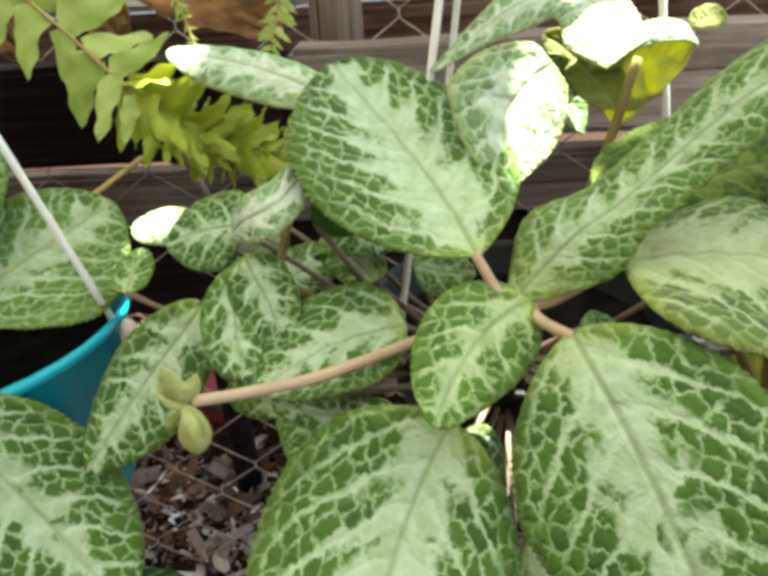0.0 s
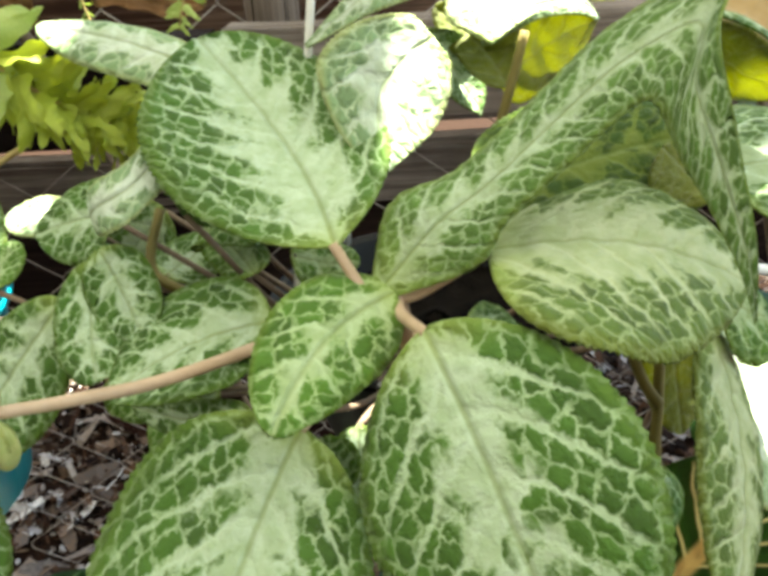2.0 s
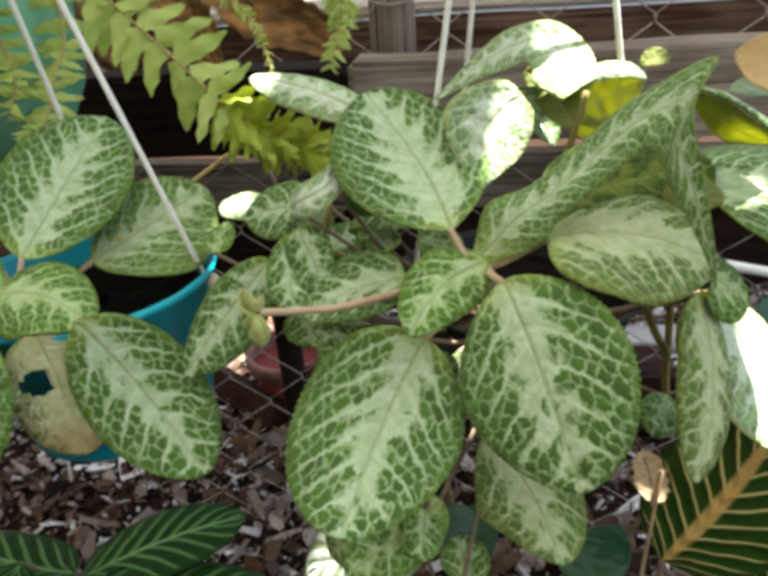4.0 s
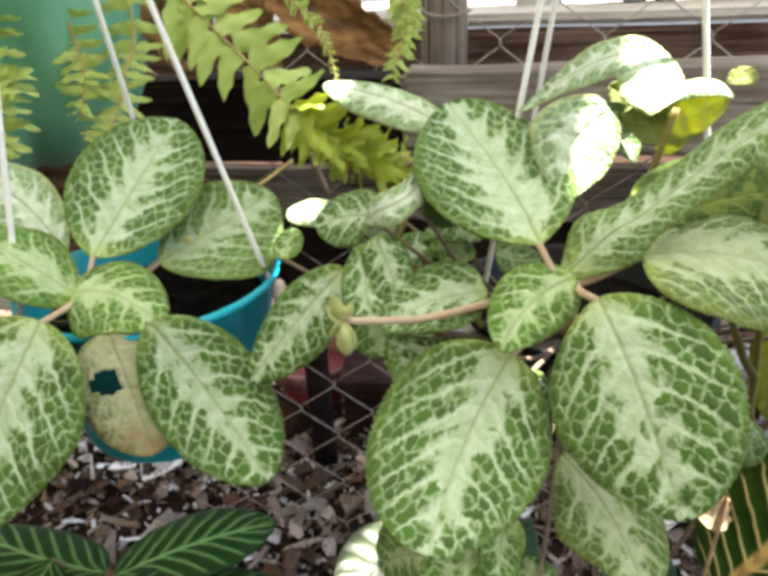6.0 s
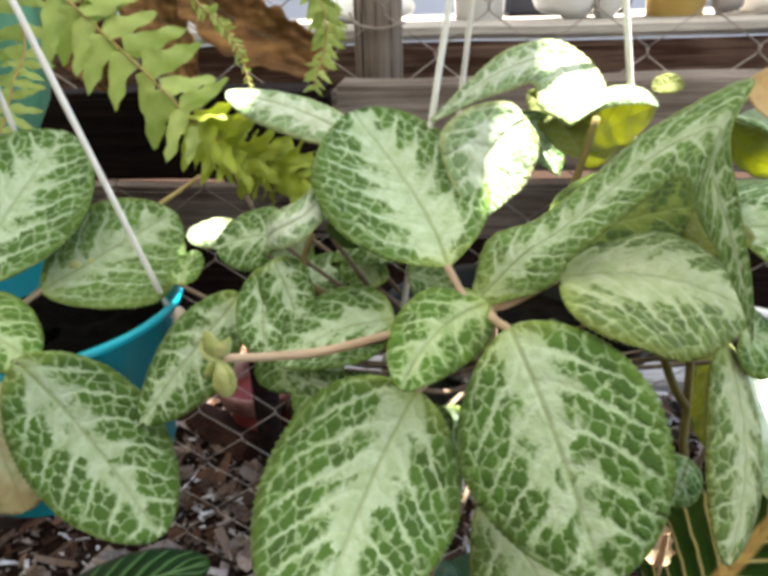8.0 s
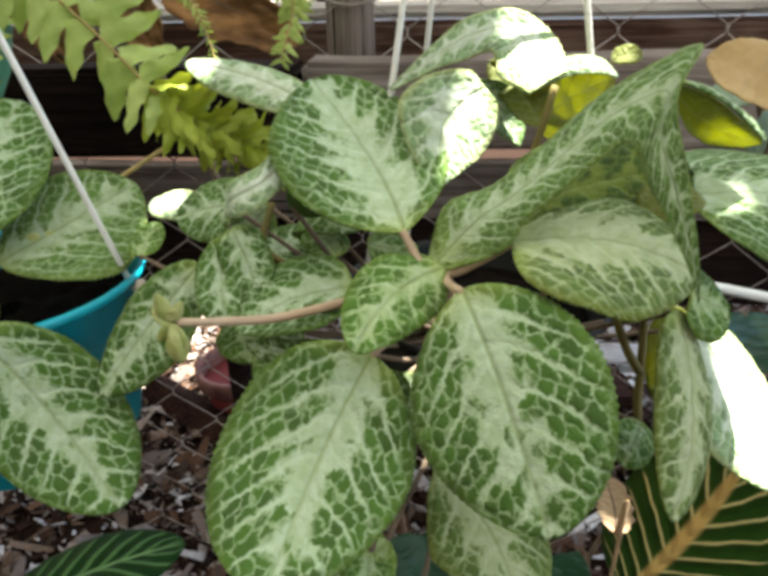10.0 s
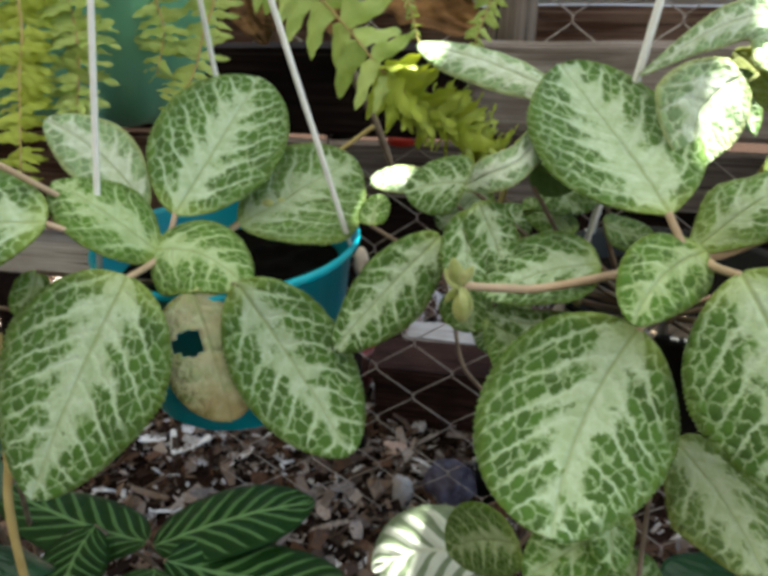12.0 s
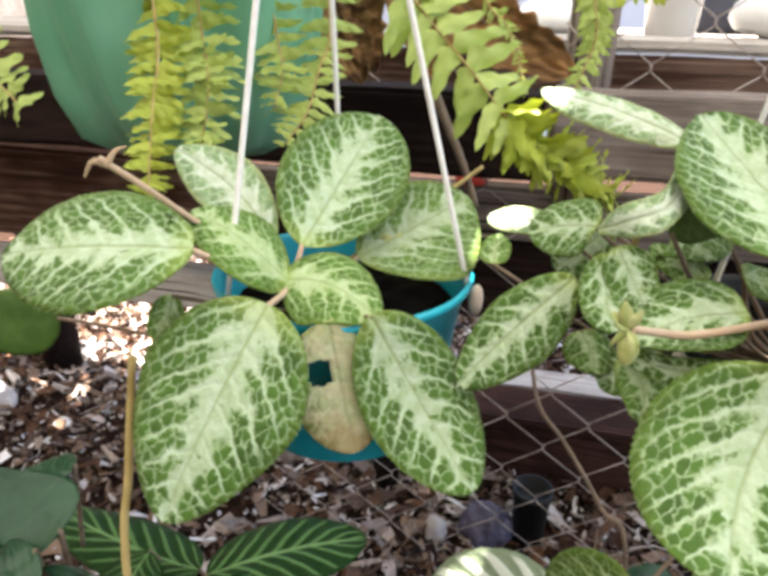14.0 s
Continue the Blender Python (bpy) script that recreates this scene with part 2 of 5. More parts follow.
def timber(name, low, mid, high, upright=False):
    k = Nodes(name)
    at_ = k.coord()
    r = k.math("MULTIPLY", k.rand(), 30.0)
    moved = k.add("ShaderNodeVectorMath", operation="ADD")
    k.put(at_, moved.inputs[0])
    k.put(k.joined(r, r, r), moved.inputs[1])
    grain = k.noise(k.scaled(moved.outputs[0], (60, 60, 2.5) if upright else (2.5, 60, 60)), 2.2, 6.0, 0.65)
    stain = k.noise(moved.outputs[0], 5.0, 4.0)
    split = k.noise(k.scaled(moved.outputs[0], (140, 140, 3) if upright else (3, 140, 140)), 1.5, 2.0)
    f = k.math("ADD", k.math("MULTIPLY", grain, 0.6), k.math("MULTIPLY", stain, 0.5))
    colour = k.ramp(f, [(0.32, low), (0.52, mid), (0.74, high)])
    colour = k.mix(k.step(split, 0.62, 0.70), colour, (0.02, 0.014, 0.01))
    return k.finish(colour, 0.9, k.bump(grain, 0.7, 0.004), spec=0.08)


wood_mat = timber("weathered_timber", (0.05, 0.038, 0.033), (0.17, 0.135, 0.118), (0.42, 0.36, 0.33))
# dark timber, blackened further to hold the shade behind the plants
dark_shaded_wood_mat = timber("dark_and_shaded_timber", (0.004, 0.0025, 0.002), (0.012, 0.007, 0.006), (0.036, 0.021, 0.017))
post_mat = timber("weathered_post", (0.10, 0.075, 0.06), (0.24, 0.19, 0.16), (0.42, 0.36, 0.32), upright=True)
grey_wood_mat = timber("bleached_timber", (0.16, 0.14, 0.125), (0.36, 0.32, 0.29), (0.58, 0.54, 0.50))
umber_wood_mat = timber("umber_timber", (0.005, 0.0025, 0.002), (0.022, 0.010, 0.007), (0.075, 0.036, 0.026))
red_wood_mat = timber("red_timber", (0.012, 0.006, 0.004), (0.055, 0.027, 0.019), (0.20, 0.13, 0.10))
teal_mat = simple("teal_plastic", (0.0, 0.32, 0.44), (0.006, 0.40, 0.52), 14, 0.35, bump=0.06, spec=0.5)
green_mat = simple("green_plastic", (0.10, 0.36, 0.21), (0.27, 0.56, 0.38), 7, 0.45, 0.12, (0.1, 0.5, 0.25), bump=0.25, spec=0.4, depth=0.004)
# near-black: the shadow inside the pot is put into the soil colour
shadowed_soil_mat = simple("soil_with_shadow", (0.002, 0.0015, 0.001), (0.012, 0.009, 0.007), 60, 0.98, bump=1.0, spec=0.05)
string_mat = simple("white_cord", (0.80, 0.78, 0.75), (0.90, 0.88, 0.86), 200, 0.8, bump=0.6, depth=0.0006)
knot_mat = simple("tan_cord_end", (0.58, 0.48, 0.41), (0.72, 0.62, 0.54), 120, 0.8, bump=0.5, depth=0.0006)
dark_gap_mat = simple("black_gap_fill", (0.003, 0.003, 0.003), (0.009, 0.009, 0.009), 30, 0.5, bump=0.1, spec=0.2)
wire_mat = simple("dull_wire", (0.20, 0.16, 0.14), (0.40, 0.34, 0.31), 60, 0.6, bump=0.3, depth=0.0004)
stem_mat = simple("pink_green_stem", (0.44, 0.31, 0.20), (0.60, 0.44, 0.32), 90, 0.55, 0.1, (0.5, 0.35, 0.15), bump=0.3, depth=0.0005)
brown_stem_mat = simple("brown_stem", (0.11, 0.075, 0.05), (0.23, 0.165, 0.115), 60, 0.7, bump=0.5, depth=0.0005)
olive_stem_mat = simple("olive_stem", (0.15, 0.12, 0.03), (0.28, 0.22, 0.07), 60, 0.6, 0.1, (0.3, 0.28, 0.05), bump=0.4, depth=0.0005)
straw_mat = simple("straw_stem", (0.38, 0.27, 0.09), (0.56, 0.43, 0.18), 60, 0.6, 0.1, (0.5, 0.4, 0.1), bump=0.4, depth=0.0006)
bud_mat = simple("green_bud", (0.30, 0.38, 0.09), (0.58, 0.56, 0.26), 220, 0.3, 0.2, (0.5, 0.6, 0.1), bump=0.4, depth=0.0006)
fern_mat = simple("fern_green", (0.36, 0.47, 0.10), (0.56, 0.64, 0.22), 50, 0.5, 0.30, (0.36, 0.50, 0.07), bump=0.3, depth=0.0006)
fern_yellow_mat = simple("fern_yellow", (0.26, 0.34, 0.03), (0.50, 0.56, 0.09), 50, 0.42, 0.27, (0.46, 0.52, 0.03), bump=0.3, depth=0.0006)
dry_mat = simple("dry_leaf", (0.05, 0.018, 0.006), (0.50, 0.25, 0.09), 26, 0.65, 0.15, (0.4, 0.2, 0.05), bump=0.8, stretch=(1, 1, 4), depth=0.003)
tan_leaf_mat = simple("tan_dry_leaf", (0.40, 0.27, 0.16), (0.58, 0.43, 0.28), 60, 0.7, 0.15, (0.5, 0.35, 0.15), bump=0.6)
glossy_mat = simple("dark_glossy_leaf", (0.008, 0.034, 0.016), (0.022, 0.075, 0.034), 30, 0.30, 0.1, (0.1, 0.25, 0.05), bump=0.10, spec=0.35)
plain_mat = simple("plain_green_leaf", (0.035, 0.085, 0.012), (0.075, 0.15, 0.026), 40, 0.5, 0.15, (0.25, 0.38, 0.03), bump=0.3, depth=0.0006)
ochre_mat = simple("ochre_leaf", (0.40, 0.26, 0.10), (0.54, 0.38, 0.18), 30, 0.5, 0.2, (0.38, 0.26, 0.05), bump=0.2, depth=0.0006)
grey_leaf_mat = simple("grey_green_leaf", (0.10, 0.16, 0.09), (0.20, 0.28, 0.17), 40, 0.5, 0.15, (0.2, 0.3, 0.06), bump=0.3, depth=0.0006)
navy_mat = simple("navy_plastic", (0.006, 0.008, 0.02), (0.015, 0.02, 0.04), 12, 0.4, bump=0.1)
white_mat = simple("white_plastic", (0.74, 0.74, 0.74), (0.84, 0.84, 0.83), 8, 0.4, bump=0.1)
yellow_mat = simple("yellow_plastic", (0.62, 0.42, 0.10), (0.75, 0.54, 0.18), 8, 0.45, bump=0.1)
red_mat = simple("red_plastic", (0.55, 0.03, 0.02), (0.68, 0.06, 0.04), 20, 0.4, bump=0.1)
clay_mat = simple("red_clay", (0.13, 0.012, 0.012), (0.22, 0.03, 0.025), 12, 0.7, bump=0.3)
sunlit_clay_mat = simple("sunlit_clay", (0.10, 0.020, 0.018), (0.32, 0.17, 0.14), 22, 0.8, bump=0.4)
stone_mat = simple("pink_stone", (0.42, 0.27, 0.22), (0.60, 0.45, 0.38), 30, 0.85, bump=0.7, depth=0.004)
grey_stone_mat = simple("grey_stone", (0.26, 0.23, 0.23), (0.45, 0.42, 0.41), 26, 0.85, bump=0.7, depth=0.004)
bag_mat = simple("dark_plastic_bag", (0.025, 0.02, 0.04), (0.09, 0.08, 0.12), 10, 0.3, bump=0.8, depth=0.01)
wall_mat = simple("pale_backdrop", (0.70, 0.70, 0.68), (0.82, 0.82, 0.80), 1.2, 0.9, bump=0.3, depth=0.01)
shade_sheet_mat = simple("unseen_shade_sheet", (0.20, 0.20, 0.18), (0.26, 0.26, 0.24), 3, 0.9, 0.5, (0.26, 0.26, 0.24), bump=0.2)


def mulch(name, islands):
    k = Nodes(name)
    vec = k.coord()
    stops = [(0.0, (0.008, 0.005, 0.004)), (0.20, (0.035, 0.018, 0.012)), (0.32, (0.12, 0.062, 0.036)), (0.44, (0.055, 0.040, 0.034)), (0.58, (0.22, 0.145, 0.10)),
             (0.70, (0.15, 0.125, 0.118)), (0.82, (0.36, 0.285, 0.24)), (0.91, (0.42, 0.385, 0.38)), (1.0, (0.74, 0.70, 0.67))]
    if islands:
        f = k.math("ADD", k.add("ShaderNodeNewGeometry").outputs["Random Per Island"], k.math("MULTIPLY_ADD", k.noise(vec, 90.0), 0.3, -0.15), clamp=True)
    else:
        f = k.math("MULTIPLY", k.noise(vec, 45.0, 6.0), 0.25)
    small = k.noise(vec, 160.0, 4.0)
    return k.finish(k.ramp(f, stops), 0.95, k.bump(small, 0.6, 0.003), spec=0.08)


mulch_mat = mulch("bark_mulch", True)
earth_mat = mulch("mulched_earth", False)

# ---------------------------------------------------------------- builders
origin = {}


def thing(name, place, label, category, group="", kind=""):
    ob = new(name)
    ob.location = place
    ob.empty_display_size = 0.02
    origin[ob] = Vector(place)
    return tagged(ob, label, category, group, kind)


def part(name, bm, material, parent, label="", smooth=True):
    """Link a bmesh, in world places, as one mesh under a thing or a part."""
    base = origin[parent]
    bmesh.ops.translate(bm, verts=bm.verts, vec=-base)
    me = bpy.data.meshes.new(name)
    bm.to_mesh(me)
    bm.free()
    me.materials.append(material)
    if smooth:
        for p in me.polygons:
            p.use_smooth = True
    ob = new(name, me)
    ob.parent = parent
    origin[ob] = base
    return tagged(ob, label)


def lone(name, bm, material, label, category, kind="", group="", smooth=False):
    """A thing that is one mesh."""
    me = bpy.data.meshes.new(name)
    bm.to_mesh(me)
    bm.free()
    me.materials.append(material)
    if smooth:
        for p in me.polygons:
            p.use_smooth = True
    ob = new(name, me)
    origin[ob] = Vector((0, 0, 0))
    return tagged(ob, label, category, group, kind)


def spline(points, n):
    """n + 1 places along a smooth line through the points."""
    p = [Vector(q) for q in points]
    p = [2 * p[0] - p[1]] + p + [2 * p[-1] - p[-2]]
    out = []
    spans = len(p) - 3
    for i in range(n + 1):
        s = min(i / n * spans, spans - 1e-6)
        j = int(s)
        f = s - j
        a, b, c, d = p[j:j + 4]
        out.append(0.5 * ((2 * b) + (c - a) * f + (2 * a - 5 * b + 4 * c - d) * f * f + (3 * b - a - 3 * c + d) * f ** 3))
    return out


def tube(bm, points, r0, r1=None, sides=7, steps=None):
    r1 = r0 if r1 is None else r1
    line = spline(points, steps or max(6, 6 * (len(points) - 1)))
    rings = []
    for i, q in enumerate(line):
        d = (line[min(i + 1, len(line) - 1)] - line[max(i - 1, 0)]).normalized()
        e = d.cross(Vector((0.31, 0.92, 0.2))).normalized()
        f = d.cross(e)
        r = r0 + (r1 - r0) * i / (len(line) - 1)
        rings.append([bm.verts.new(q + r * (math.cos(2 * math.pi * s / sides) * e + math.sin(2 * math.pi * s / sides) * f)) for s in range(sides)])
    for a, b in zip(rings, rings[1:]):
        for s in range(sides):
            bm.faces.new((a[s], a[(s + 1) % sides], b[(s + 1) % sides], b[s]))
    bm.faces.new(rings[0][::-1])
    bm.faces.new(rings[-1])
    return bm


def box(bm, lo, hi, bevel=0.004, jitter=0.0, cuts=0):
    m = Matrix.Translation((Vector(lo) + Vector(hi)) / 2) @ Matrix.Diagonal((*(Vector(hi) - Vector(lo)), 1))
    made = bmesh.ops.create_cube(bm, size=1.0, matrix=m)["verts"]
    edges = list({e for v in made for e in v.link_edges})
    if bevel:
        bmesh.ops.bevel(bm, geom=edges, offset=bevel, segments=2, affect="EDGES")
    if cuts:
        long = [e for e in bm.edges if abs((e.verts[0].co - e.verts[1].co).x) > 0.3]
        bmesh.ops.subdivide_edges(bm, edges=long, cuts=cuts)
    if jitter:
        for v in bm.verts:
            v.co += jitter * noise.noise_vector(v.co * 7.0)
    return bm


def turned(bm, profile, centre, sides=40, squash=1.0):
    """A form turned about the upright line through centre; profile: (radius, height)."""
    rings = []
    for r, z in profile:
        rings.append([bm.verts.new((centre[0] + r * math.cos(2 * math.pi * s / sides), centre[1] + squash * r * math.sin(2 * math.pi * s / sides), centre[2] + z)) for s in range(sides)])
    for a, b in zip(rings, rings[1:]):
        for s in range(sides):
            bm.faces.new((a[s], a[(s + 1) % sides], b[(s + 1) % sides], b[s]))
    return bm


def blade_mesh(bm, b, c, t, s, cup, crenate=0.013, teeth=36, point=0.05, rows=124, cols=14, ripple=0.0006, widest=0.92, blunt=2.75, skew=0.0, hole=None):
    """A leaf blade: base, middle, tip, half width; cup lifts the margins; skew broadens one hand; teeth scallop them."""
    b, c, t, s = Vector(b), Vector(c), Vector(t), Vector(s)
    axis = t - b
    uc = min(0.62, max(0.38, (c - b).dot(axis) / axis.length_squared))
    ctrl = (c - (1 - uc) ** 2 * b - uc ** 2 * t) / (2 * uc * (1 - uc))

    def width(u):
        w = u ** widest
        return max(0.0, 1 - abs(2 * w - 1) ** blunt) ** 0.58 * (1 - point * u ** 3)

    if axis.cross(s).z < 0:
        s = -s
    full = s.length / width(uc)
    uvs = bm.loops.layers.uv.new("UVMap")
    plan = bm.loops.layers.uv.new("plan")
    size = axis.length
    coarse = (size / 0.09) ** 0.65
    seed = 9.0 * b.x + 5.0 * t.z
    grid = []
    for i in range(rows + 1):
        u = i / rows
        u = u if 0 < i < rows else (0.0008 if i == 0 else 0.9992)
        p = (1 - u) ** 2 * b + 2 * u * (1 - u) * ctrl + u * u * t
        d = ((1 - u) * (ctrl - b) + u * (t - ctrl)).normalized()
        side = (s - d * s.dot(d)).normalized()
        up = d.cross(side)
        line = []
        for j in range(cols + 1):
            v = 2 * j / cols - 1
            k = 1.0
            if j in (0, cols):
                k = 1 + crenate * (math.sin(2 * math.pi * teeth * u + 3 * noise.noise((u * 6, v, seed))) + 0.9 * noise.noise((u * 17, v, seed)))
            h = width(u) * full * k * (1 + skew * v)
            lift = cup * h * v * v - 0.05 * h * (1 - abs(v)) ** 3
            lift += full * 0.055 * noise.noise((u * 3.1 + seed, v * 1.5, seed)) * abs(v)
            lift += ripple * noise.noise((u * 13, v * 5, seed))
            line.append((bm.verts.new(p + side * (h * v) + up * lift), u, v, h * v / size))
        grid.append(line)
    for i in range(rows):
        for j in range(cols):
            q = (grid[i][j], grid[i][j + 1], grid[i + 1][j + 1], grid[i + 1][j])
            if hole and ((q[0][1] - hole[0]) / hole[2]) ** 2 + ((q[0][2] - hole[1]) / hole[3]) ** 2 < 1:
                continue
            f = bm.faces.new([x[0] for x in q])
            for loop, x in zip(f.loops, q):
                loop[uvs].uv = (x[1], x[2] * 0.5 + 0.5)
                loop[plan].uv = (x[1] * coarse, x[3] * coarse)
    return bm


def bent_blade(near, far, bulge=0.1, grain=1.0, rows=110, cols=14, teeth=34, crenate=0.016):
    """A blade that bends or folds, swept between its two margins; bulge lifts it along the midrib."""
    bm = bmesh.new()
    uvs, plan = bm.loops.layers.uv.new("UVMap"), bm.loops.layers.uv.new("plan")
    one, two = spline(near, rows), spline(far, rows)
    mids = [(p + q) / 2 for p, q in zip(one, two)]
    run = [0.0]
    for p, q in zip(mids, mids[1:]):
        run.append(run[-1] + (q - p).length)
    size = run[-1]
    coarse = grain * (size / 0.09) ** 0.65
    grid = []
    for i in range(rows + 1):
        u = run[i] / size
        half = (two[i] - one[i]) / 2
        d = (mids[min(i + 1, rows)] - mids[max(i - 1, 0)]).normalized()
        up = d.cross(half)
        line = []
        for j in range(cols + 1):
            v = 2 * j / cols - 1
            k = 1 + crenate * math.sin(2 * math.pi * teeth * u) if j in (0, cols) else 1.0
            lift = bulge * (1 - v * v) + 0.06 * noise.noise((u * 9, v * 2, size * 50)) - 0.05 * (1 - abs(v)) ** 3
            line.append((bm.verts.new(mids[i] + half * v * k + up * lift), u, v, half.length * v / size))
        grid.append(line)
    for i in range(rows):
        for j in range(cols):
            q = (grid[i][j], grid[i][j + 1], grid[i + 1][j + 1], grid[i + 1][j])
            f = bm.faces.new([w[0] for w in q])
            for loop, w in zip(f.loops, q):
                loop[uvs].uv = (w[1], w[2] * 0.5 + 0.5)
                loop[plan].uv = (w[1] * coarse, w[3] * coarse)
    return bm


def thicken(ob, depth):
    m = ob.modifiers.new("thickness", "SOLIDIFY")
    m.thickness = depth
    m.offset = -1
    return ob


def leaf(plant, b, c, t, s, cup, material, label="", hub=None, stalk=True, **shape):
    """One netted leaf with its stalk, under its plant."""
    ob = part("leaf", blade_mesh(bmesh.new(), b, c, t, s, cup, **shape), material, plant, label)
    thicken(ob, 0.0007)
    b, t = Vector(b), Vector(t)
    end = Vector(hub) if hub else crown[plant]
    way = end - b
    if stalk and way.length > 0.004:
        mid = b + way * 0.5 - (t - b).normalized() * 0.006 + Vector((0, 0, -0.1 * way.length if not hub else -0.007))
        start = b + (t - b) * 0.012
        part("petiole", tube(bmesh.new(), [start, mid, end], 0.0016 if hub else 0.0012, 0.0021 if hub else 0.0014), stem_mat if hub else brown_stem_mat, plant)
    return ob


def pot_with_cords(centre, rim, base, height, hook, angles, material, label):
    """A round hanging pot with a rolled rim and three cords knotted through it."""
    pot = thing("hanging_pot", (centre[0], centre[1], centre[2] - height), label, "hanging pot", group="hanging pots")
    w = 0.0022
    prof = [(0.001, -height), (base * 0.9, -height), (base, -height + 0.004), (rim - 0.002, -0.006), (rim + 0.002, -0.004), (rim + 0.003, 0.0), (rim, 0.001),
            (rim - w, -0.003), (base - w, -height + 0.007), (0.001, -height + 0.007)]
    part("bowl", turned(bmesh.new(), prof, centre), material, pot)
    for a in angles:
        a = radians(a)
        q = Vector((centre[0] + (rim + 0.001) * math.cos(a), centre[1] + (rim + 0.001) * math.sin(a), centre[2] - 0.007))
        cord = part("cord", tube(bmesh.new(), [q, q + (Vector(hook) - q) * 0.5, hook], 0.0016, sides=8), string_mat, pot, "white braided cord")
        k = bmesh.new()
        bmesh.ops.create_uvsphere(k, u_segments=10, v_segments=8, radius=0.0058, matrix=Matrix.Translation(q + Vector((0, 0, -0.004)) + 0.0045 * Vector((math.cos(a), math.sin(a), 0))) @ Matrix.Diagonal((0.8, 0.8, 1.8, 1)))
        part("knot", k, knot_mat, cord, "swollen tan cord end")
    up = bmesh.new()
    tube(up, [hook, (hook[0], hook[1], hook[2] + 0.03)], 0.0035)
    tube(up, [(hook[0], hook[1], hook[2] + 0.03), (hook[0], hook[1], 2.2)], 0.0016)
    part("hanger", up, string_mat, pot)
    return pot


def soil_in(centre, radius, name="potting_soil", label="potting soil blackened with the shadow inside the pot"):
    bm = bmesh.new()
    rings = [[bm.verts.new((centre[0], centre[1], centre[2] + 0.004))]]
    for i in range(1, 9):
        r = radius * i / 8
        rings.append([bm.verts.new((centre[0] + r * math.cos(a), centre[1] + r * math.sin(a), centre[2] + 0.005 * noise.noise((r * 70 * math.cos(a), r * 70 * math.sin(a), 3)))) for a in [2 * math.pi * k / 28 for k in range(28)]])
    for k in range(28):
        bm.faces.new((rings[0][0], rings[1][k], rings[1][(k + 1) % 28]))
    for p, q in zip(rings[1:], rings[2:]):
        for k in range(28):
            bm.faces.new((p[k], p[(k + 1) % 28], q[(k + 1) % 28], q[k]))
    bottom = [bm.verts.new(v.co + Vector((0, 0, -0.012))) for v in rings[-1]]
    for k in range(28):
        bm.faces.new((rings[-1][k], bottom[k], bottom[(k + 1) % 28], rings[-1][(k + 1) % 28]))
    bm.faces.new(bottom)
    return lone(name, bm, shadowed_soil_mat, label, "soil", smooth=True)


def pinna_mesh(name, material, bent, wide=0.21, lobed=0.0):
    """A fern leaflet, one long, along +x, lying in xy, curved forwards, its margin notched and waved."""
    bm = bmesh.new()
    rows, cols = 12, 6
    grid = []
    for i in range(rows + 1):
        u = i / rows
        h = wide * (max(0.0, 1 - abs(2 * u ** 0.62 - 1) ** 2.4)) ** 0.62 * (1 - 0.35 * u) + 0.004
        line = []
        for j in range(cols + 1):
            v = 2 * j / cols - 1
            k = 1 + 0.12 * abs(v) * math.sin(19 * u + 2.0 * bent + v) + (lobed * max(0.0, 1 - 5 * abs(u - 0.14)) if v > 0 else 0.0)
            wave = 0.07 * abs(v) * math.sin(13 * u + 3 * bent + 2 * v)
            line.append(bm.verts.new((u + 0.05 * abs(v) * u, h * k * v + 0.28 * bent * u * u, -0.20 * u * u - 0.25 * h * abs(v) + wave * 0.7)))
        grid.append(line)
    for i in range(rows):
        for j in range(cols):
            bm.faces.new((grid[i][j], grid[i][j + 1], grid[i + 1][j + 1], grid[i + 1][j]))
    me = bpy.data.meshes.new(name)
    bm.to_mesh(me)
    bm.free()
    me.materials.append(material)
    for p in me.polygons:
        p.use_smooth = True
    return me


pinnae = {m: [pinna_mesh("leaflet", m, b, w, l) for b, w, l in ((-0.4, 0.18, 0.5), (0.3, 0.20, 0.9), (0.7, 0.17, 0.3), (0.5, 0.21, 0.6))] for m in (fern_mat, fern_yellow_mat)}
dice = random.Random(7)


